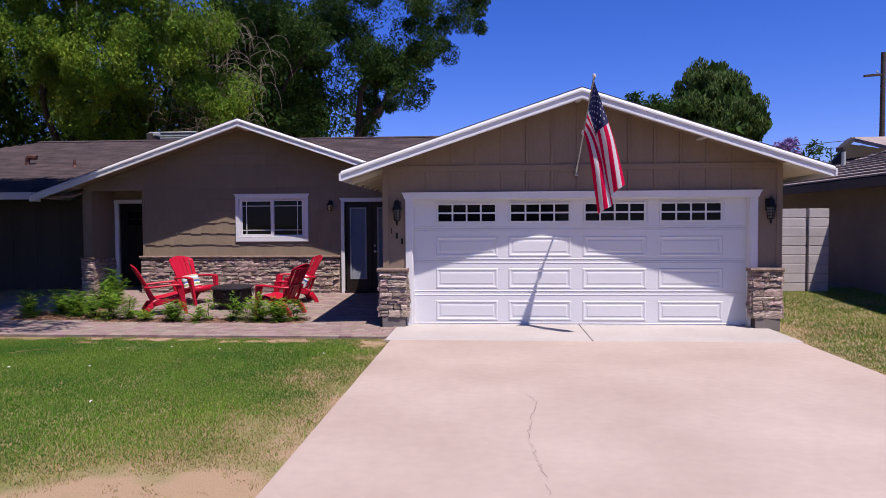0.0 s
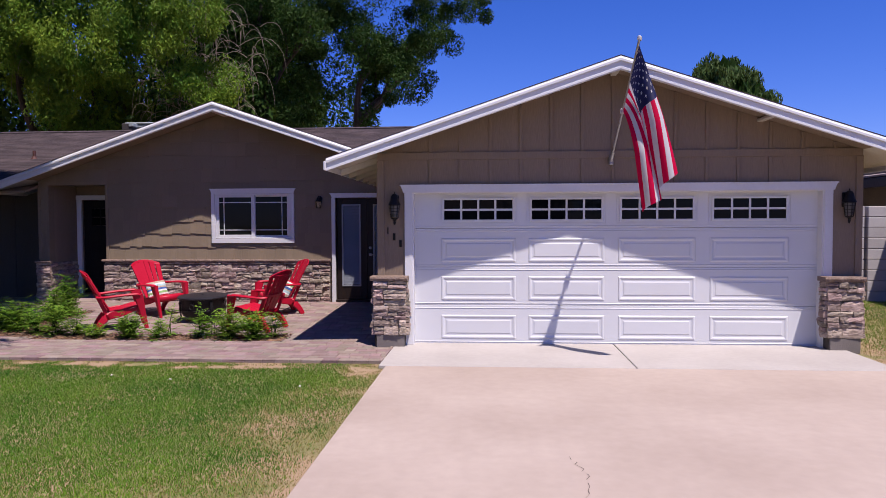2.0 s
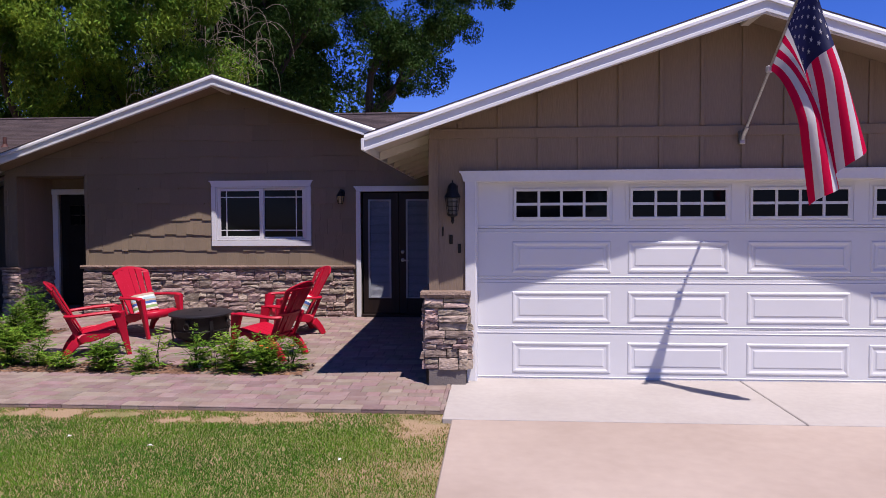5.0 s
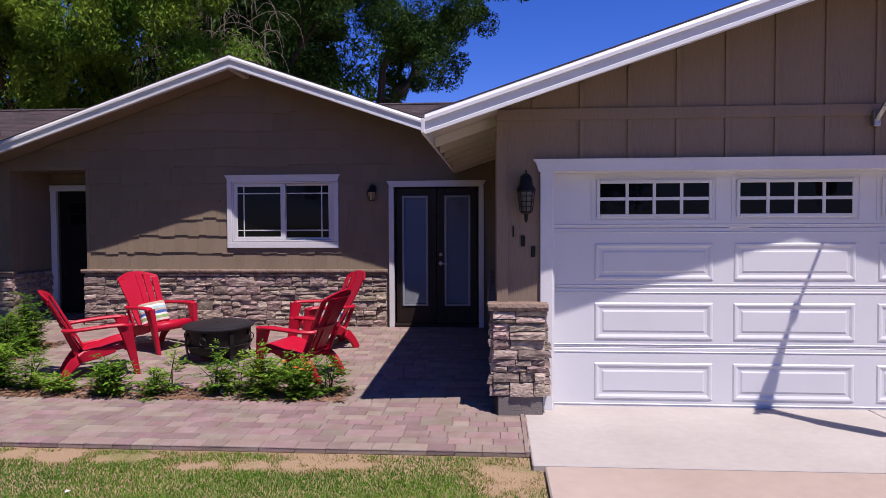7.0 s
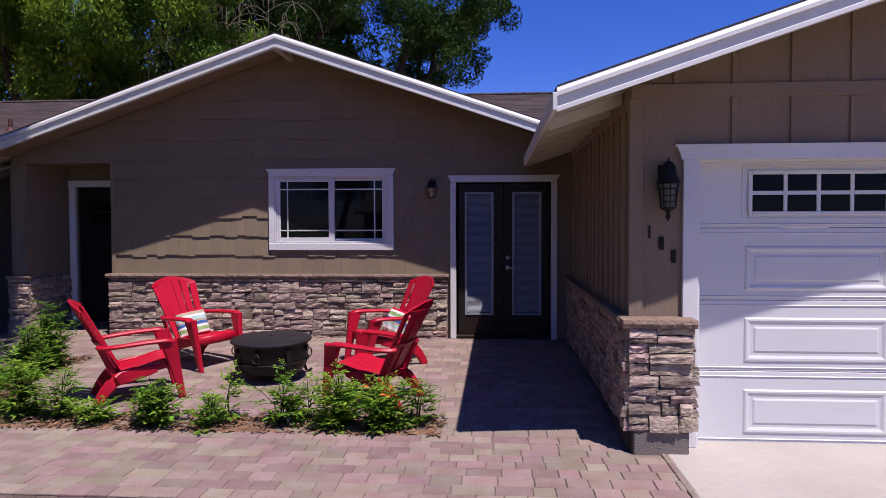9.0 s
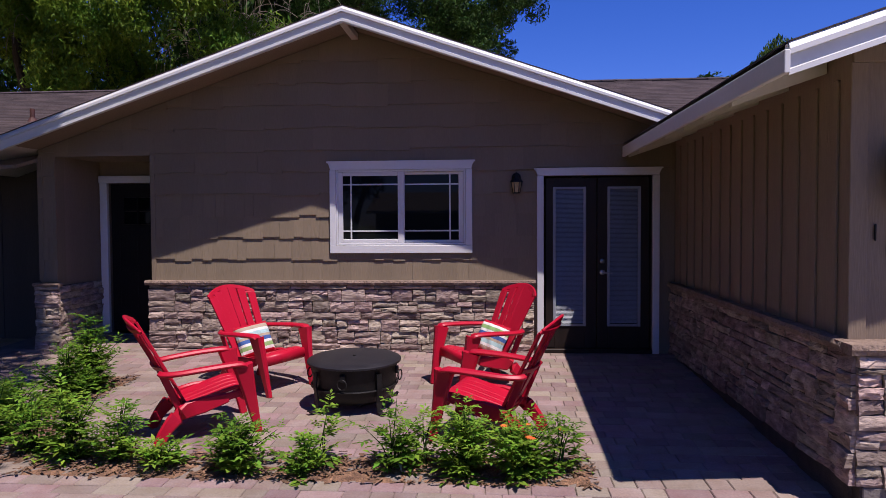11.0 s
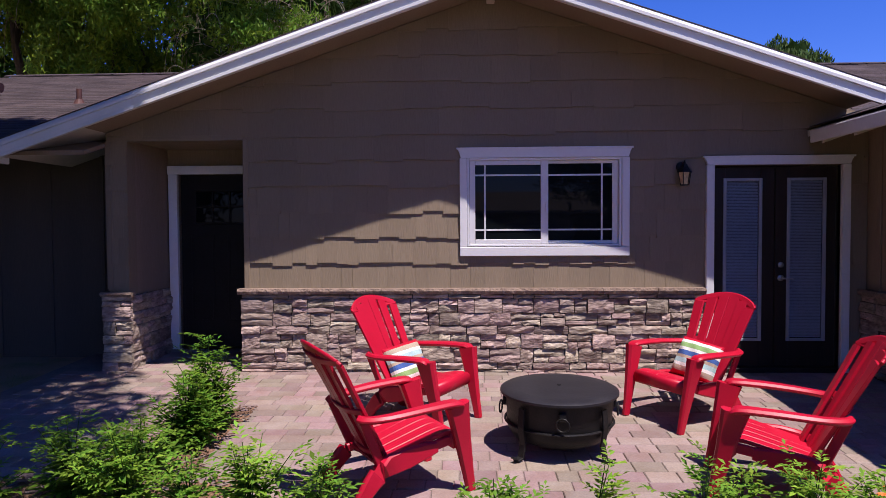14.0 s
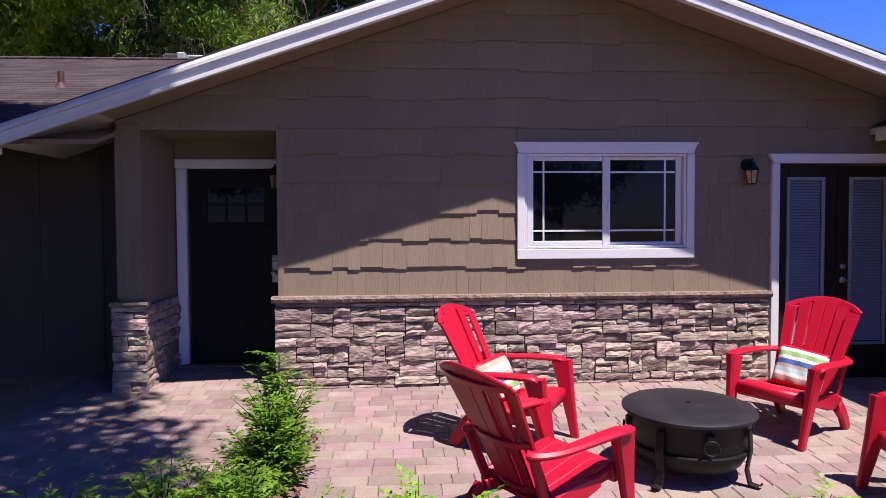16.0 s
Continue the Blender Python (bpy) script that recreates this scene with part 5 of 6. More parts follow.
def plant(x, y, height, spread, n, seed, label, flowers=0, dark=False):
    """Leafy herb: upright stems with compound leaves of pointed leaflets."""
    r = np.random.RandomState(seed)
    t = thing("garden_plant", label, "plant", "bed plants", pose(x, y, gz(y) + 0.0))
    stems = Geo()
    V, F = [], []
    heads = []
    for s in range(n):
        a, lean = r.uniform(0, 2 * math.pi), r.uniform(0.05, 1.0)
        tip = Vector((math.cos(a) * lean * spread, math.sin(a) * lean * spread, height * r.uniform(0.55, 1.05) * (1 - 0.35 * lean)))
        mid = Vector((tip.x * 0.35, tip.y * 0.35, tip.z * 0.55))
        base = Vector((r.uniform(-0.05, 0.05), r.uniform(-0.05, 0.05), -0.03))
        stems.sweep([base, mid, tip], [(0.009, 0.009), (0.007, 0.007), (0.003, 0.003)], up=(0.3, 0.8, 0.1))
        heads.append(tip)
        m = int(6 + 10 * height)
        for q in range(m):
            f = (q + 1.0) / m
            p0 = base.lerp(mid, f * 2) if f < 0.5 else mid.lerp(tip, f * 2 - 1)
            b = r.uniform(0, 2 * math.pi)
            L = r.uniform(0.11, 0.22) * (1.15 - 0.5 * f)
            d = Vector((math.cos(b), math.sin(b), r.uniform(-0.1, 0.7))).normalized()
            side = d.cross(Vector((0, 0, 1))).normalized()
            for k in range(7):
                along = (0.25 + 0.25 * (k // 2)) if k < 6 else 1.0
                sg = (0 if k == 6 else (1 if k % 2 else -1))
                o = p0 + d * L * along * 0.8
                ld = (d * (0.6 if sg else 1) + side * sg * 0.8 + Vector((0, 0, r.uniform(-0.35, 0.15)))).normalized()
                ll = L * r.uniform(0.30, 0.46)
                lw = ld.cross(Vector((r.uniform(-0.3, 0.3), r.uniform(-0.3, 0.3), 1))).normalized() * ll * 0.20
                e = o + ld * ll
                c = o + ld * ll * 0.45 + Vector((0, 0, 0.006))
                i = len(V)
                V += [o[:], (c + lw)[:], e[:], (c - lw)[:]]
                F.append((i, i + 1, i + 2, i + 3))
    part("stem", stems, M_TWIG if dark else M_LEAF_B, t, kind="stuff")
    bulk("foliage", np.array(V), np.array(F), M_LEAF_P, t)
    for k in range(flowers):
        p = heads[k % len(heads)] + Vector((r.uniform(-0.03, 0.03), r.uniform(-0.03, 0.03), 0.01))
        fl = Geo()
        for j in range(9):
            a = j * 2 * math.pi / 9
            fl.add([(0, 0, 0.004), (0.018 * math.cos(a - 0.35), 0.018 * math.sin(a - 0.35), 0.012), (0.03 * math.cos(a), 0.03 * math.sin(a), 0.004), (0.018 * math.cos(a + 0.35), 0.018 * math.sin(a + 0.35), 0.012)], [(0, 1, 2, 3)], Matrix.Translation(p))
        part("flower", fl, M_ORANGE, t, "orange blossom")


PLANTS = [  # x, y, height, spread, stems, flowers
    (-6.75, 11.86, 0.66, 0.26, 19, 0), (-6.40, 11.86, 0.46, 0.26, 13, 0), (-6.05, 11.78, 0.22, 0.26, 11, 0), (-5.52, 11.72, 0.44, 0.30, 23, 0),
    (-5.05, 11.70, 0.26, 0.24, 11, 0), (-5.00, 11.92, 0.44, 0.16, 5, 0), (-4.50, 11.84, 0.50, 0.22, 11, 0), (-4.30, 11.9, 0.52, 0.16, 6, 0), (-4.02, 11.76, 0.50, 0.28, 25, 0),
    (-3.66, 11.74, 0.44, 0.30, 28, 5), (-3.40, 11.86, 0.42, 0.16, 8, 0),
    (-7.62, 13.55, 0.70, 0.30, 26, 0), (-7.60, 13.15, 0.50, 0.28, 22, 0), (-7.72, 12.70, 0.36, 0.28, 12, 0), (-7.55, 12.2, 0.50, 0.34, 16, 0), (-7.95, 12.35, 0.52, 0.34, 16, 0), (-7.1, 12.0, 0.42, 0.28, 13, 0), (-8.35, 12.05, 0.50, 0.36, 16, 0),
    ]
for k, (x, y, h, s, n, fl) in enumerate(PLANTS):
    plant(x, y, h * 1.04, s * 0.95, n if y > 12 else int(n * 0.75), 100 + k, "bushy orange-flowered green plant in the mulch bed" if fl else ("tall leafy green plant in the mulch bed" if h > 0.45 else "low leafy green plant in the mulch bed"), fl)


def plant_tag():
    t = thing("plant_tag", "small curled white plastic tag lying in the mulch", "plant tag", at=pose(-4.46, 11.87, gz(11.87) + 0.03, 0, 0, 25))
    part("strip", Geo().glide([(-0.05, 0, 0.0), (-0.02, 0.005, 0.018), (0.02, 0.0, 0.02), (0.05, -0.01, 0.0)], [(0.028, 0.003)], up=(0, 0, 1)), M_WHITE, t)


plant_tag()


SPOTS = [(-5.34, 10.16, 0.24, 0.11), (-4.94, 10.12, 0.20, 0.14), (-4.49, 10.13, 0.22, 0.12), (-3.86, 9.98, 0.17, 0.09), (-3.47, 10.03, 0.19, 0.09), (-3.04, 10.10, 0.36, 0.18), (-6.0, 10.16, 0.28, 0.11), (-6.9, 10.14, 0.3, 0.12), (-1.74, 9.95, 0.25, 0.28)]


def lawn():
    """Single blades, thin where the earth is bare or dry."""
    r = np.random.RandomState(77)
    V, F, S = [], [], []

    grid = r.uniform(-1, 1, (3, 64, 64))

    def drift(k, x, y, size):
        """Smooth random value in -1..1 over patches of the given size."""
        u, v = (x + 40) / size, (y + 40) / size
        i, j = np.floor(u).astype(int), np.floor(v).astype(int)
        a, b = u - i, v - j
        a, b = a * a * (3 - 2 * a), b * b * (3 - 2 * b)
        q = grid[k]
        i, j, i1, j1 = i % 64, j % 64, (i + 1) % 64, (j + 1) % 64
        return (q[i, j] * (1 - a) + q[i1, j] * a) * (1 - b) + (q[i, j1] * (1 - a) + q[i1, j1] * a) * b

    def field(x0, x1, y0, y1, n, tall, yellow=0.03, thin=0.0, fade=0.0):
        x, y = r.uniform(x0, x1, n), r.uniform(y0, y1, n)
        d1, d2, d3 = drift(0, x, y, 0.9), drift(1, x, y, 0.33), drift(2, x, y, 0.11)
        mess = 0.5 * d1 + 0.35 * d2 + 0.25 * d3
        bare = np.hypot((x - BARE_AT[0]) / BARE_R[0], (y - BARE_AT[1]) / BARE_R[1]) + 0.35 * mess
        for sx, sy, rx, ry in SPOTS:
            bare = np.minimum(bare, 1.05 * np.hypot((x - sx) / rx, (y - sy) / ry) + 0.45 * mess + 0.35 * d3 + 0.2)
        side = np.where(x < 0, DRIVE_L - x, x - DRIVE_R)
        foot = np.where(x < 0, 10.27 - y, 9.0)
        worn = np.maximum(1.0 - side / (np.clip(0.8 + 0.6 * d1, 0.25, 2)), 0.9 - foot / (np.clip(0.06 + 0.7 * d1 + 0.35 * d2, 0.03, 2))) + 0.8 * mess
        dry = (r.uniform(0, 1, n) < np.clip(1.9 - bare, 0, 1)) | (r.uniform(0, 1, n) < np.clip(worn * 1.0, 0, 0.85)) | (r.uniform(0, 1, n) < yellow + 0.42 * np.clip(mess - 0.15, 0, 1) + 0.22 * np.clip((6.6 - y) / 3, 0, 1))
        keep = (bare > 0.95 + r.uniform(-0.15, 0.3, n)) & (worn + r.uniform(-0.3, 0.3, n) < 0.84) & (mess * 0.6 + r.uniform(0, 1, n) > thin)
        keep |= (side < 0.0) & (d3 > 0.25) & (side > -0.03 - 0.09 * np.clip(d2, 0, 1))
        keep &= (side > 0.0) | (d3 > 0.25)
        keep |= (side > 0.02) & (d2 + d3 > 0.2) & (r.uniform(0, 1, n) < 0.18)
        if fade:
            # the sward thins out unevenly towards its outer sides
            keep &= np.minimum(x - x0, y - y0) / fade + 0.6 * mess > r.uniform(0, 1, n)
        x, y, dry = x[keep], y[keep], dry[keep]
        m = len(x)
        h = tall * r.uniform(0.5, 1.25, m) * np.where(dry, 0.7, 1)
        a = r.uniform(0, 2 * np.pi, m)
        w = r.uniform(0.0024, 0.0048, m)
        le = r.uniform(0.1, 0.9, m) * h
        b = r.uniform(0, 2 * np.pi, m)
        z = 0.037 * np.clip(np.minimum(y, 16.4) - 11.4, 0, None) - 0.048
        p = np.stack([np.stack([x - w * np.cos(a), y - w * np.sin(a), z], 1), np.stack([x + w * np.cos(a), y + w * np.sin(a), z], 1),
                      np.stack([x + le * np.cos(b), y + le * np.sin(b), z + h], 1)], 1).reshape(-1, 3)
        o = sum(len(q) for q in V)
        V.append(p)
        F.append(np.arange(m * 3).reshape(m, 3) + o)
        S.append(dry.astype(np.int32))
    field(-9.9, -1.38, 1.7, 10.29, 850000, 0.027, fade=2.0)
    field(-12.5, -8.5, 4.0, 10.29, 50000, 0.035, fade=2.0)
    field(4.24, 8.6, 6.5, 16.6, 210000, 0.035, 0.36, 0.06)
    field(-13.5, -9.7, 12.5, 15.9, 20000, 0.04)
    bulk("grass", np.concatenate(V), np.concatenate(F), [M_GRASS, M_DRYGRASS], None, "short mown grass with dry yellow patches", "grass", slots=np.concatenate(S))


lawn()


# ---- beyond the garage ----
def neighbour():
    t = thing("house", "single-storey grey stucco house with a concrete tile roof", "house", at=pose(0, 0, -0.262) @ Matrix.Scale(1.154, 4))
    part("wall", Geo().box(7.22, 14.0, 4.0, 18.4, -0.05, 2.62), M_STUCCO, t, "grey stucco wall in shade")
    ex, z0, sl, rx, ya, yb = 6.66, 2.45, 0.30, 11.2, 3.4, 18.8
    g = Geo()
    roof_slab(g, [(ex, ya, z0), (rx, ya, z0 + sl * (rx - ex)), (rx, yb, z0 + sl * (rx - ex)), (ex, yb, z0)], 0.03)
    roof_slab(g, [(2 * rx - ex, ya, z0), (rx, ya, z0 + sl * (rx - ex)), (rx, yb, z0 + sl * (rx - ex)), (2 * rx - ex, yb, z0)], 0.03)
    roof = part("roof", g, M_TILE, t, "brown-grey concrete tile roof")
    n, d = 14, (rx - ex) / 14
    for i in range(n):
        x = ex + d * i
        z = z0 + sl * (x - ex)
        for k in range(20):
            y = 9.0 + k * 0.46 + (0.23 if i % 2 else 0)
            q = Geo()
            roof_slab(q, [(x - 0.02, y, z + 0.05), (x + d, y, z + sl * d + 0.012), (x + d, y + 0.452, z + sl * d + 0.012), (x - 0.02, y + 0.452, z + 0.05)], 0.03)
            part("tile", q, M_TILE, roof)
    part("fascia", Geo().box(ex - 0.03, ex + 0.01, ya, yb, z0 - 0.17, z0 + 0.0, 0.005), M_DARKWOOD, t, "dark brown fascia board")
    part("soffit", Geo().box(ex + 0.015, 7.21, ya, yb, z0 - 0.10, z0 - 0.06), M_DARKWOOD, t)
    # small raised gable, the shade on its face given as a dark colour
    part("gable", Geo().prism([(9.2, 3.2), (11.6, 3.2), (11.6, 3.5), (9.75, 3.78)], 19.9, 20.0), M_DARKWOOD, t, "gable with its shade put into a dark colour")
    q = Geo()
    roof_slab(q, [(9.40, 19.5, 3.66), (9.7, 19.5, 3.92), (9.7, 19.9, 3.92), (9.40, 19.9, 3.66)], 0.10)
    part("gable_board", q, M_DARKWOOD, t)
    for face in ([(10.3, 18.9, 3.60), (14.0, 18.9, 3.62), (14.0, 19.9, 4.0), (9.68, 19.7, 3.94)],):
        q = Geo()
        roof_slab(q, face, 0.10)
        part("gable_roof", q, M_TILE, t)
    part("roof_pipe", Geo().lathe([(0.05, 0), (0.05, 0.35)], 10, pose(8.5, 17.6, z0 + sl * 1.84)), M_METAL, t, "grey vent pipe")


neighbour()


def block_wall():
    t = thing("block_wall", "pale painted block garden wall beside the house", "wall", at=pose(0, 15.95, 0.02))
    for x0, x1, y, top in ((4.62, 6.93, 0.0, 9), (6.97, 7.40, -0.05, 9)):
        for k in range(top):
            z = 0.10 + k * 0.205
            row = [x0, 5.6, x1] if x0 < 5 else [x0, x1]
            for a, b in zip(row, row[1:]):
                part("block", Geo().box(a, b - 0.003, y, y + 0.15, z, z + 0.197, 0.008), M_BLOCK, t)


block_wall()


def utility_pole():
    t = thing("utility_pole", "weathered wooden utility pole with a crossarm and wires", "utility pole", at=pose(25.0, 46.9, 0))
    part("pole", Geo().lathe([(0.18, -0.1), (0.14, 12.4)], 12), M_POLE, t, smooth=True)
    part("crossarm", Geo().box(-0.42, 0.9, -0.07, 0.07, 10.9, 11.05, 0.01, pose(0, 0, 0, 0, -4, 0)), M_POLE, t)
    for x in (-0.35, 0.7):
        part("insulator", Geo().lathe([(0.05, 11.05), (0.06, 11.12), (0.03, 11.2)], 8, pose(x, 0, 0.06)), M_BLOCK, t)
    for dz, y in ((6.6, 0.0), (7.0, 0.0)):
        pts = [(-30 + 5 * k, 12 * (1 - k / 6), dz - 0.6 * math.sin(math.pi * k / 6)) for k in range(7)]
        part("wire", Geo().sweep(pts, [(0.035, 0.035)]), M_POLE, t, "black sagging cable")


utility_pole()


def across_street():
    """Plain low house over the road, behind the camera, that the panes mirror."""
    t = thing("house", "low pale house across the street", "house", at=pose(-4, -30, 0))
    part("wall", Geo().box(-9, 9, -8, 0, -0.05, 2.7), M_STUCCO, t)
    for a, b in ((0.6, -4), (-8.6, -4)):
        q = Geo()
        roof_slab(q, [(-9.6, a, 2.6), (9.6, a, 2.6), (9.6, b, 4.2), (-9.6, b, 4.2)], 0.12)
        part("roof", q, M_TILE, t)
    part("fascia", Geo().box(-9.6, 9.6, 0.61, 0.65, 2.4, 2.62), M_WHITE, t)
    d = part("garage_door", Geo().box(1.0, 6.0, 0.0, 0.06, 0.0, 2.2, 0.01), M_DOORWHITE, t)
    for k in range(1, 4):
        part("joint", Geo().box(1.0, 6.0, 0.06, 0.064, k * 0.55 - 0.008, k * 0.55 + 0.008), M_MORTAR, d)
    tree("tree", -13, -22, 0, "leafy street tree across the road", [((0, 0, 1), 6, 0.25)], (0.4, 1.0, 5000), M_LEAF_B, 91, clumps(92, 24, (-4, 4, -3, 3, 3.5, 9), 1.1), 0.2)
    tree("tree", 3, -21, 0, "leafy street tree across the road", [((0, 0, 1), 4, 0.25)], (0.4, 1.0, 9000), M_LEAF_B, 93, clumps(94, 40, (-5, 5, -3, 3, 2.5, 8), 1.1), 0.2)


across_street()


# ---- cracks and litter ----
def cracks():
    r = random.Random(9)
    t = thing("driveway_crack", "thin meandering dark crack across the concrete", "crack", at=pose(0, 0, -0.004), kind="structure")
    for path in (((0.33, 6.95), (0.42, 6.55), (0.335, 6.0), (0.285, 5.5), (0.31, 5.15), (0.345, 4.75), (0.38, 4.2), (0.42, 3.4)),):
        pts = []
        for a, b in zip(path, path[1:]):
            for k in range(9):
                f = k / 9
                pts.append((a[0] + (b[0] - a[0]) * f + r.uniform(-0.018, 0.018), a[1] + (b[1] - a[1]) * f))
        for a, b in zip(pts, pts[1:]):
            if r.random() < 0.2:
                continue
            w = r.uniform(0.001, 0.0035)
            part("crack_run", Geo().add([(a[0] - w, a[1], 0.002), (a[0] + w, a[1], 0.002), (b[0] + w, b[1], 0.002), (b[0] - w, b[1], 0.002)], [(0, 1, 2, 3)]), M_CRACK, t)


cracks()


def litter():
    t = thing("dry_stalk", "long pale dry stalk lying curved on the lawn", "stalk", at=pose(-6.05, 8.95, -0.02))
    part("stem", Geo().glide([(-0.42, -0.10, 0.0), (-0.2, 0.02, 0.02), (0.05, 0.07, 0.03), (0.34, 0.06, 0.01)], [(0.010, 0.008), (0.009, 0.007), (0.007, 0.006), (0.003, 0.003)]), M_DRYGRASS, t)
    r = random.Random(4)
    leaf = thing("fallen_leaf", "small pale dry leaf lying on the lawn", "leaf", "fallen leaves", pose(-3.7, 9.2, -0.01))
    part("blade", Geo().add([(-0.022, 0, 0), (0, -0.012, 0.008), (0.024, 0, 0.002), (0, 0.012, 0.010), (-0.022, 0, 0.003), (0, -0.012, 0.011), (0.024, 0, 0.005), (0, 0.012, 0.013)],
                            [(3, 2, 1, 0), (4, 5, 6, 7), (0, 1, 5, 4), (1, 2, 6, 5), (2, 3, 7, 6), (3, 0, 4, 7)]), M_P_WHITE, leaf)
    for k in range(6):
        copy_thing(leaf, pose(r.uniform(-6.2, -1.9), r.uniform(5.2, 9.8), -0.022, r.uniform(-15, 15), r.uniform(-15, 15), r.uniform(0, 360)))


litter()


# ---- pieces of walls and paving ----
def clip_poly(poly, a, b, c):
    """Keep the side of a polygon where a x + b z <= c."""
    out = []
    for i, p in enumerate(poly):
        q = poly[(i + 1) % len(poly)]
        dp, dq = a * p[0] + b * p[1] - c, a * q[0] + b * q[1] - c
        if dp <= 0:
            out.append(p)
        if dp * dq < 0:
            f = dp / (dp - dq)
            out.append((p[0] + (q[0] - p[0]) * f, p[1] + (q[1] - p[1]) * f))
    return out


def minus(rects, hole):
    """Rectangles (x0, x1, z0, z1) with a hole cut out."""
    h0, h1, g0, g1 = hole
    out = []
    for x0, x1, z0, z1 in rects:
        if x1 <= h0 or x0 >= h1 or z1 <= g0 or z0 >= g1:
            out.append((x0, x1, z0, z1))
            continue
        if x0 < h0:
            out.append((x0, h0, z0, z1))
        if x1 > h1:
            out.append((h1, x1, z0, z1))
        a, b = max(x0, h0), min(x1, h1)
        if z0 < g0:
            out.append((a, b, z0, g0))
        if z1 > g1:
            out.append((a, b, g1, z1))
    return out


def siding():
    """Rows of shakes with uneven butts, thick at the foot."""
    r = random.Random(21)
    holes = [(-5.737, -4.080, 1.295, 2.352), (-3.342, -1.968, 0.0, 2.26), (-9.09, -7.90, 0.0, 2.455)]
    step = 0.2555
    k = 0
    z = 0.955
    while z < 3.7:
        z1 = 1.23 if k == 0 else z + step
        x = -9.30 - r.uniform(0, 0.15)
        while x < -1.8:
            w = r.choice((0.11, 0.14, 0.17, 0.20, 0.24)) if k < 4 else r.choice((0.22, 0.30, 0.38, 0.46, 0.58))
            drop = 0.0 if k == 0 else r.choice((0.0, 0.0, 0.012, 0.022, 0.03))
            for a, b, c, d in minus([(max(x, -9.30), min(x + w, -1.80) - (0.0015 if k < 4 else 0.0008), z - drop, z1 + 0.01)], holes[0]):
                for q in [p for s in minus([(a, b, c, d)], holes[1]) for p in minus([s], holes[2])]:
                    if q[1] - q[0] < 0.01 or q[3] - q[2] < 0.015:
                        continue
                    poly = [(q[0], q[2]), (q[1], q[2]), (q[1], q[3]), (q[0], q[3])]
                    lim = H_TOP - 0.09
                    poly = clip_poly(poly, H_SL, 1, lim + H_SL * H_RIDGE)
                    poly = clip_poly(poly, -H_SL, 1, lim - H_SL * H_RIDGE) if len(poly) > 2 else poly
                    if len(poly) < 3:
                        continue
                    t = r.uniform(0.018, 0.024) if k < 4 else r.uniform(0.027, 0.033)

                    def depth(zz):
                        return WALL_Y - t + (t - 0.003) * min(1.0, max(0.0, (zz - q[2]) / (q[3] - q[2])))
                    n = len(poly)
                    vs = [(px, depth(pz), pz) for px, pz in poly] + [(px, WALL_Y + 0.001, pz) for px, pz in poly]
                    fs = [tuple(range(n))] + [(i, n + i, n + (i + 1) % n, (i + 1) % n) for i in range(n)]
                    part("shake", Geo().add(vs, fs), M_SIDING, wall_rear)
            x += w
        z = z1
        k += 1
    for x0, x1 in ((-7.905, -7.85), (-9.31, -9.25)):
        part("corner_board", Geo().box(x0, x1, WALL_Y - 0.026, WALL_Y - 0.001, 0.97, 2.455, 0.003), M_SIDING, wall_rear)
    # frieze line over the entry
    part("head_board", Geo().box(-9.09, -7.905, WALL_Y - 0.027, WALL_Y - 0.001, 2.455, 2.51, 0.003), M_SIDING, wall_rear)


def battens():
    for k in range(16):
        x = -1.47 + 0.4085 * k
        if x > 4.5:
            break
        top = g_roof(x) - 0.09
        if -1.40 < x < 4.2:
            part("batten", Geo().box(x - 0.022, x + 0.022, GAR_Y - 0.018, GAR_Y - 0.001, 2.195, 2.528, 0.003), M_BATTEN, wall_garage)
        if top > 2.70:
            part("batten", Geo().box(x - 0.022, x + 0.022, GAR_Y - 0.018, GAR_Y - 0.001, 2.632, top, 0.003), M_BATTEN, wall_garage)
    part("band_board", Geo().box(-1.79, 4.60, GAR_Y - 0.022, GAR_Y - 0.001, 2.53, 2.63, 0.004), M_BATTEN, wall_garage)
    for x0, x1 in ((-1.80, -1.70), (4.52, 4.61)):
        part("corner_board", Geo().box(x0, x1, GAR_Y - 0.02, GAR_Y - 0.001, 0.95, 2.529, 0.004), M_BATTEN, wall_garage)
    for k in range(14):
        y = 11.62 + k * 0.27
        part("batten", Geo().box(-1.808, -1.791, y - 0.022, y + 0.022, 0.95, 2.46, 0.003), M_BATTEN, wall_side)


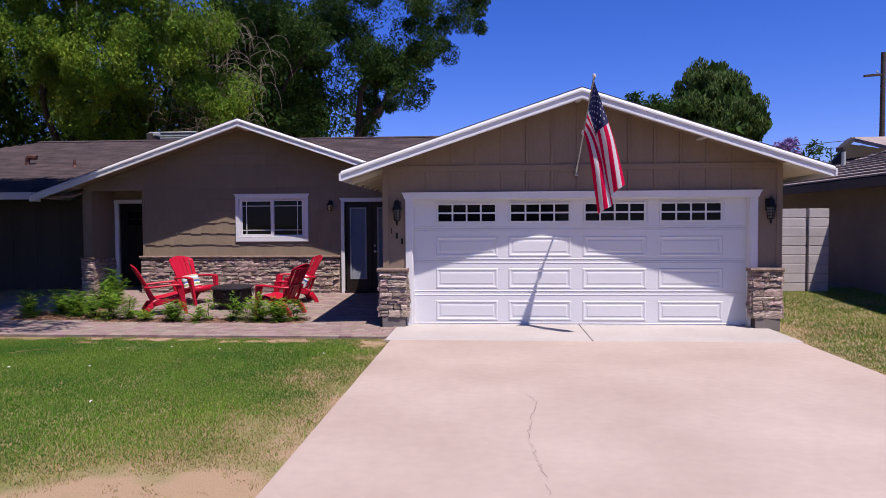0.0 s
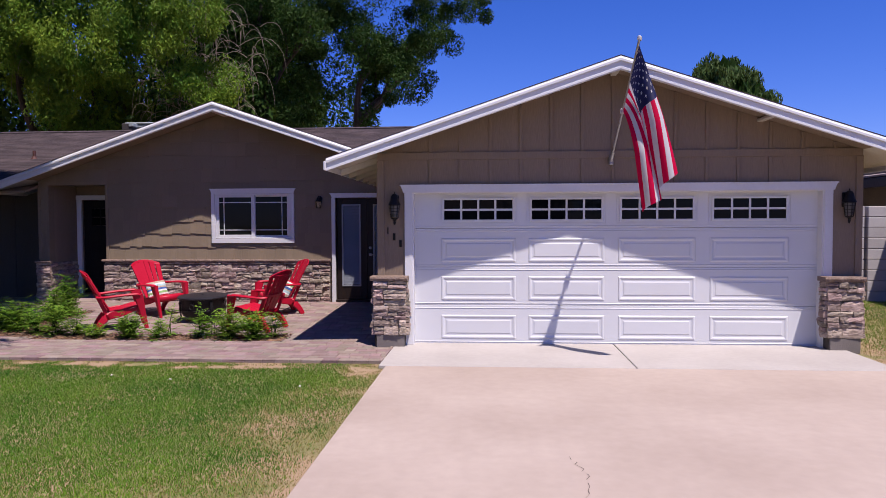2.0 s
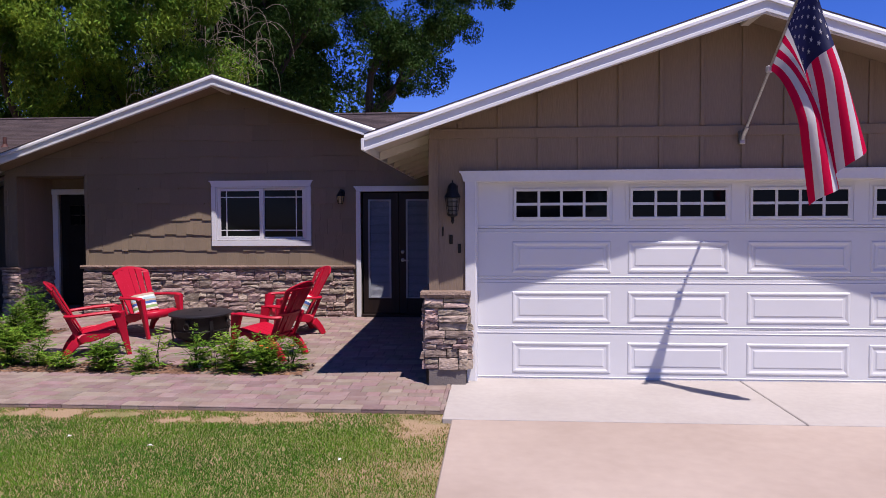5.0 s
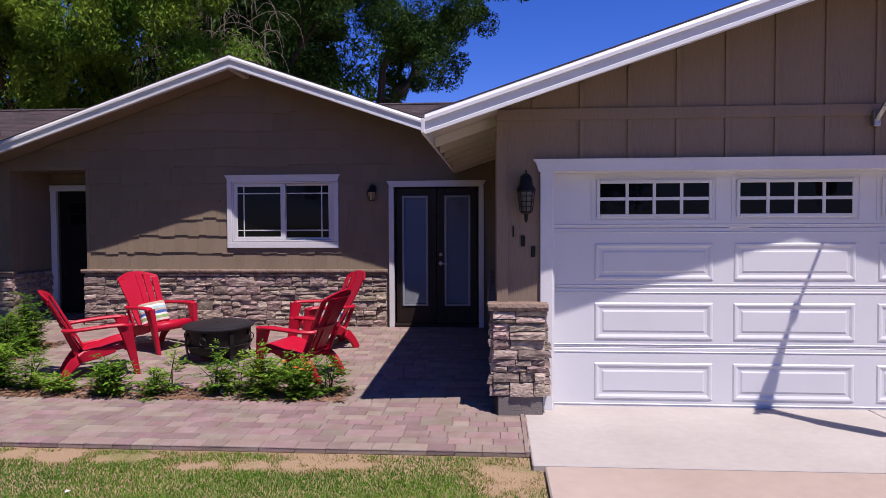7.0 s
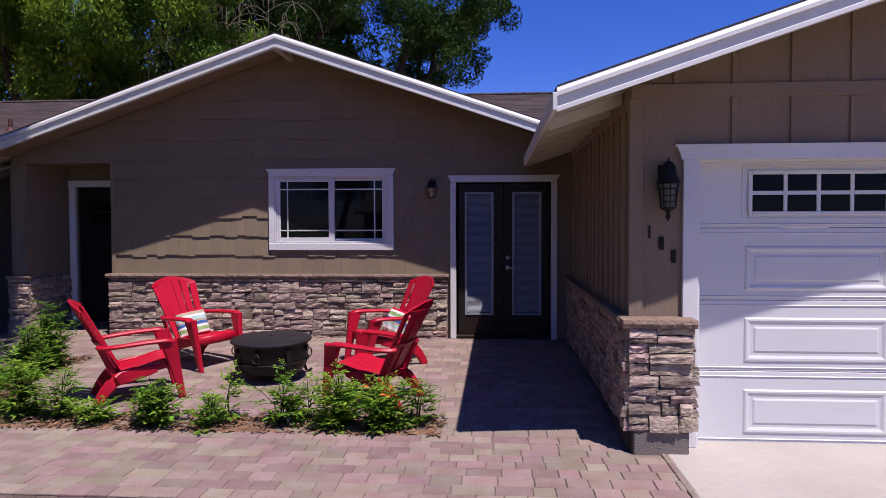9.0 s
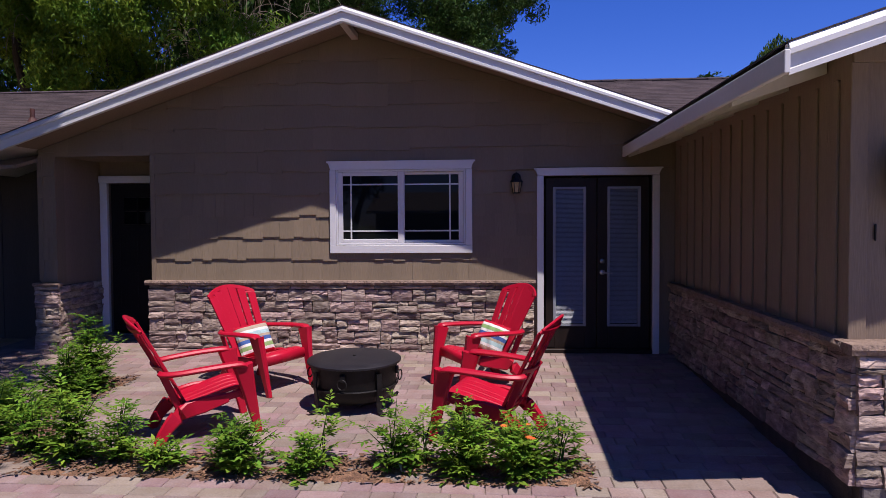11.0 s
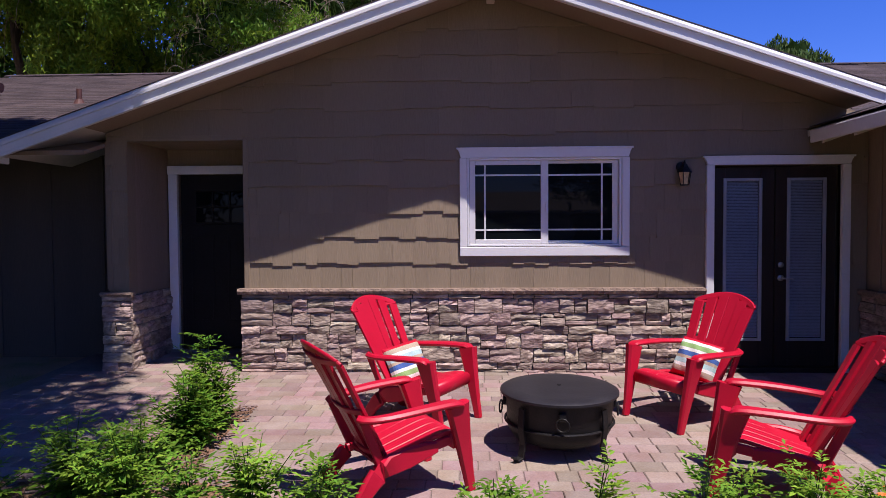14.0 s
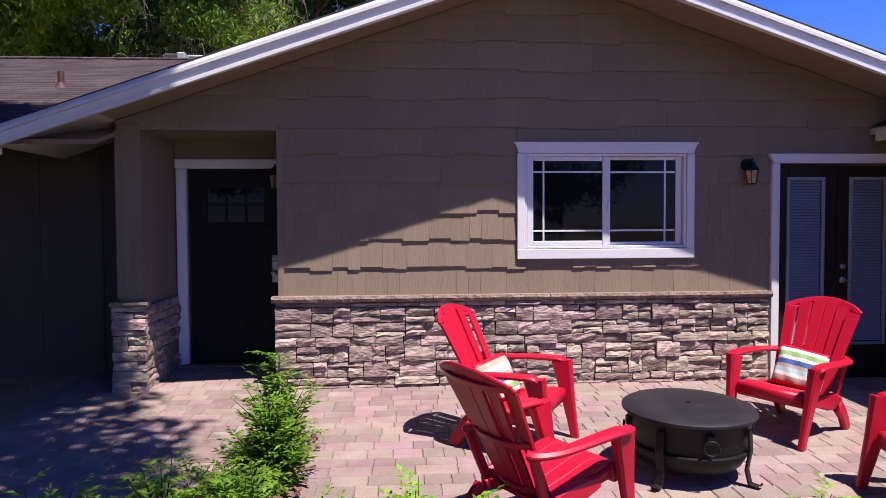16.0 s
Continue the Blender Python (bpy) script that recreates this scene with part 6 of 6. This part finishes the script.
def stone(w, h, r):
    """Split ledge stone, w by h, its face towards -y, with crisp edges and a broken face."""
    nx, nz = 6, 4
    d = r.uniform(0.035, 0.062)
    vs, fs = [], []
    tx, tz = r.uniform(-0.010, 0.010), r.uniform(-0.006, 0.012)
    ridge, rough = r.uniform(0.2, 0.8), r.uniform(0.002, 0.008)
    for j in range(nz):
        for i in range(nx):
            u, v = i / (nx - 1), j / (nz - 1)
            rim = i in (0, nx - 1) or j in (0, nz - 1)
            px = u * w + (0 if i in (0, nx - 1) else r.uniform(-0.3, 0.3) * w / nx)
            pz = v * h + (0 if j in (0, nz - 1) else r.uniform(-0.3, 0.3) * h / nz)
            px += (0.004 if i == 0 else -0.004 if i == nx - 1 else 0) * r.uniform(0.2, 1.6)
            pz += (0.004 if j == 0 else -0.004 if j == nz - 1 else 0) * r.uniform(0.2, 1.6)
            py = -(d - (0.006 if rim else 0)) + r.uniform(-rough, rough) + tx * (u - 0.5) * 2 + tz * (v - 0.5) * 2
            py -= rough * 1.2 * max(0.0, 1 - 4 * abs(v - ridge - 0.3 * (u - 0.5)))
            vs.append((px, py, pz))
    for j in range(nz - 1):
        for i in range(nx - 1):
            a = j * nx + i
            fs.append((a, a + 1, a + nx + 1, a + nx))
    rim = [i for i in range(nx)] + [j * nx + nx - 1 for j in range(1, nz)] + [(nz - 1) * nx + i for i in range(nx - 2, -1, -1)] + [j * nx for j in range(nz - 2, 0, -1)]
    o = len(vs)
    vs += [(vs[i][0], 0.0, vs[i][2]) for i in rim]
    n = len(rim)
    fs += [(rim[k], o + k, o + (k + 1) % n, rim[(k + 1) % n]) for k in range(n)]
    return Geo().add(vs, fs)


def stonework(parent, m, length, z0, z1, seed, sizes=(0.13, 0.40)):
    """Random ledge courses over a length in the plane of m (x along, -y out)."""
    r = random.Random(seed)
    z = z0
    while z < z1 - 0.03:
        h = r.choice((0.055, 0.07, 0.085, 0.10, 0.125, 0.14))
        if z + h > z1 - 0.04:
            h = z1 - z
        x = 0.0
        while x < length - 0.01:
            w = r.uniform(*sizes) * (0.85 if h > 0.10 else 1.2)
            if length - x - w < 0.08:
                w = length - x
            if h > 0.10 and r.random() < 0.6:
                s = r.uniform(0.35, 0.65) * h
                parts_ = ((z, s), (z + s, h - s))
            else:
                parts_ = ((z, h),)
            for zz, hh in parts_:
                splits = [(x, w)]
                if len(parts_) == 2 and w > 0.22 and r.random() < 0.4:
                    c = w * r.uniform(0.35, 0.65)
                    splits = [(x, c), (x + c, w - c)]
                for xa, wa in splits:
                    ob = part("stone", stone(wa, hh, r), M_STONE, parent)
                    ob.matrix_basis = m @ pose(xa, 0, zz)
            x += w
        z += h


def capstones(parent, m, length, z, seed, out=0.12, thick=0.055):
    """Chiselled sill stones with a rough front edge."""
    r = random.Random(seed)
    x = 0.0
    while x < length - 0.01:
        w = min(r.uniform(0.45, 0.6), length - x)
        if length - x - w < 0.15:
            w = length - x
        n = max(3, int(w / 0.045))
        vs, fs = [], []
        for i in range(n + 1):
            px = 0.002 + (w - 0.004) * i / n
            e = r.uniform(-0.007, 0.007)
            vs += [(px, 0.0, thick), (px, -out + 0.01 + e, thick), (px, -out + e + r.uniform(-0.004, 0.004), thick * 0.55), (px, -out + 0.012 + e, 0.0), (px, 0.0, 0.0)]
        for i in range(n):
            for k in range(4):
                a = i * 5 + k
                fs.append((a, a + 1, a + 6, a + 5))
        fs += [(4, 3, 2, 1, 0), tuple(n * 5 + k for k in range(5))]
        ob = part("cap_stone", Geo().add(vs, fs), M_CAP, parent)
        ob.matrix_basis = m @ pose(x, 0, z)
        x += w


def stone_base():
    b = setting("stone_base_rear", Geo().box(-7.92, -3.38, WALL_Y - 0.035, WALL_Y - 0.001, 0.05, 0.93), M_MORTAR, "grey-brown ledge stone base along the house wall", "stone base")
    stonework(b, pose(-7.93, WALL_Y - 0.03, 0), 4.555, 0.115, 0.917, 31)
    capstones(b, pose(-7.955, WALL_Y - 0.0, 0), 4.60, 0.920, 32, 0.115)
    b = setting("stone_base_side", Geo().box(-1.825, -1.792, GAR_Y - 0.10, WALL_Y, 0.0, 0.90), M_MORTAR, "grey-brown ledge stone base along the garage side", "stone base")
    stonework(b, pose(-1.80, WALL_Y - 0.002, 0, 0, 0, -90), WALL_Y - GAR_Y + 0.13, 0.15, 0.90, 33)
    capstones(b, pose(-1.79, WALL_Y - 0.002, 0, 0, 0, -90), WALL_Y - GAR_Y + 0.10, 0.898, 34, 0.095)
    for x, w, seed, name in ((-1.83, 0.445, 35, "pillar_west"), (4.10, 0.45, 37, "pillar_east")):
        x1 = x + w
        b = setting(name, Geo().box(x + 0.03, x1 - 0.02, 11.29, GAR_Y - 0.001, 0.0, 0.90), M_MORTAR, "ledge stone pillar base beside the garage door", "stone pillar")
        part("footing", Geo().box(x + 0.04, x1 - 0.025, 11.275, GAR_Y, -0.05, 0.155, 0.006), M_STUCCO, b, "grey stucco footing")
        stonework(b, pose(x, 11.31, 0), w, 0.155, 0.89, seed, (0.10, 0.30))
        stonework(b, pose(x + 0.02, GAR_Y, 0, 0, 0, -90), GAR_Y - 11.29, 0.155, 0.89, seed + 5, (0.10, 0.18))
        stonework(b, pose(x1 - 0.02, 11.29, 0, 0, 0, 90), GAR_Y - 11.29, 0.155, 0.89, seed + 6, (0.10, 0.18))
        capstones(b, pose(x - 0.045, GAR_Y, 0), w + 0.07, 0.892, seed + 1, GAR_Y - 11.235, 0.06)
    b = setting("stone_base_entry", Geo().box(-9.31, -9.085, WALL_Y - 0.03, 16.28, 0.05, 0.90), M_MORTAR, "ledge stone base of the entry post", "stone base")
    stonework(b, pose(-9.35, WALL_Y - 0.02, 0), 0.30, 0.13, 0.90, 41, (0.1, 0.2))
    stonework(b, pose(-9.10, WALL_Y - 0.03, 0, 0, 0, 90), 0.93, 0.13, 0.90, 42)
    capstones(b, pose(-9.36, WALL_Y, 0), 0.33, 0.90, 43, 0.10, 0.04)
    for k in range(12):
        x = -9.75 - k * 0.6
        part("batten", Geo().box(x - 0.02, x + 0.02, 16.08, 16.099, 0.15, 2.6, 0.003), M_SHADEBOARD, bpy.data.objects["wall_left"])


def in_bed(x, y):
    return (-7.0 < x < -3.17 and 11.55 < y < 12.05) or (-8.6 < x < -7.0 and 11.75 < y < 12.6) or (-7.95 < x < -7.38 and 12.0 < y < 14.08)


def paving():
    sheet = Geo()
    ys = [10.3, 11.4, 12.4, 13.4, 14.4, 15.4, 16.32]
    vs = [(x, y, gz(y) - 0.010) for y in ys for x in (-9.9, -1.565)]
    fs = [(2 * j, 2 * j + 1, 2 * j + 3, 2 * j + 2) for j in range(len(ys) - 1)]
    sheet.add(vs, fs)
    base = setting("patio", sheet, M_SAND, "tumbled red and grey paver patio and walkway", "patio")
    r = random.Random(17)
    shapes = {}
    joined = Geo()
    made = 0
    y = 10.3
    while y < 16.3:
        h = r.choice((0.135, 0.15, 0.165)) if y > 10.35 else 0.15
        x = -12.5 if y < 11.5 else -9.75 + 0.12 * math.sin(y * 2.2)
        x += r.uniform(-0.1, 0.0)
        while x < -1.60:
            w = r.choice((0.14, 0.17, 0.20, 0.23, 0.27))
            if x + w > -1.60:
                w = max(0.06, -1.60 - x)
            cx, cy = x + w / 2, y + h / 2
            skip = in_bed(cx, cy) or (cy > WALL_Y - 0.02 and not -9.08 < cx < -7.92) or (cy > 11.25 and cx > -1.84)
            if not skip:
                key = (round(w, 2), h)
                m = pose(cx, cy, gz(cy) + r.uniform(-0.0025, 0.002), r.uniform(-0.25, 0.25) + (2.1 if cy > 11.4 else 0), r.uniform(-0.25, 0.25), r.uniform(-0.6, 0.6))
                near = made < 300 and -6.6 < cx and 10.3 < cy < 11.5 or (made < 300 and -6.2 < cx < -4.2 and 12.1 < cy < 13.0)
                g = Geo()
                a, b = w / 2 - 0.0022, h / 2 - 0.0022
                c = 0.005
                g.add([(-a, -b, -0.04), (a, -b, -0.04), (a, b, -0.04), (-a, b, -0.04), (-a, -b, -0.006), (a, -b, -0.006), (a, b, -0.006), (-a, b, -0.006),
                       (-a + c, -b + c, 0), (a - c, -b + c, 0), (a - c, b - c, 0), (-a + c, b - c, 0)],
                      [(0, 1, 5, 4), (1, 2, 6, 5), (2, 3, 7, 6), (3, 0, 4, 7), (4, 5, 9, 8), (5, 6, 10, 9), (6, 7, 11, 10), (7, 4, 8, 11), (8, 9, 10, 11)])
                if near:
                    if key not in shapes:
                        shapes[key] = g.mesh("paver", M_PAVER)
                    ob = part("paver", shapes[key], None, base)
                    ob.matrix_basis = m
                    made += 1
                else:
                    joined.add(g.v, g.f, m)
            x += w
        y += h
    part("pavers", joined, M_PAVER, base, kind="stuff")
    # border row between the walk and the concrete
    for k in range(5):
        part("border_paver", Geo().box(-1.60 + 0.0, -1.565, 10.3 + k * 0.20, 10.49 + k * 0.20, -0.04, 0.004, 0.004), M_PAVER, base)


def mulch():
    r = np.random.RandomState(5)
    g = Geo()
    for x0, x1, y0, y1 in ((-7.0, -3.17, 11.55, 12.05), (-8.6, -7.0, 11.75, 12.6), (-7.95, -7.38, 12.6, 14.08)):
        nx, ny = int((x1 - x0) / 0.05), int((y1 - y0) / 0.05)
        vs = []
        for j in range(ny + 1):
            for i in range(nx + 1):
                x, y = x0 + (x1 - x0) * i / nx, y0 + (y1 - y0) * j / ny
                e = min(i, nx - i, j, ny - j)
                vs.append((x, y, gz(y) - 0.02 + (0.0 if e == 0 else r.uniform(0.0, 0.028))))
        fs = [(j * (nx + 1) + i, j * (nx + 1) + i + 1, (j + 1) * (nx + 1) + i + 1, (j + 1) * (nx + 1) + i) for j in range(ny) for i in range(nx)]
        g.add(vs, fs)
    setting("planting_bed", g, M_SOIL, "reddish brown mulch planting bed", "bed")
    n = 1500
    V, F = [], []
    while len(V) < n * 4:
        x, y = r.uniform(-8.6, -3.17), r.uniform(11.55, 14.08)
        if not in_bed(x, y):
            continue
        a, L, w = r.uniform(0, 2 * math.pi), r.uniform(0.015, 0.05), r.uniform(0.005, 0.012)
        dx, dy = math.cos(a) * L, math.sin(a) * L
        z = gz(y) + r.uniform(0.006, 0.02)
        o = len(V)
        V += [(x - dx - dy * 0.2, y - dy + dx * 0.2, z), (x + dx - dy * 0.2, y + dy + dx * 0.2, z + r.uniform(-0.01, 0.015)), (x + dx + dy * 0.2, y + dy - dx * 0.2, z + 0.004), (x - dx + dy * 0.2, y - dy - dx * 0.2, z + 0.004)]
        F.append((o, o + 1, o + 2, o + 3))
    bulk("mulch_chips", np.array(V), np.array(F), M_SOIL, None, "loose brown bark chips in the bed", "mulch")
    t = thing("plant_tag", "small white plant tag lying in the mulch bed", "plant tag", at=pose(-4.44, 11.80, gz(11.8) + 0.02, 20, 10, 30))
    part("stake", Geo().box(-0.012, 0.012, -0.05, 0.05, 0.0, 0.003), M_WHITE, t)
    part("label_card", Geo().box(-0.03, 0.03, 0.03, 0.08, 0.0031, 0.006, 0.001), M_WHITE, t)


battens()
siding()
stone_base()
paving()
mulch()
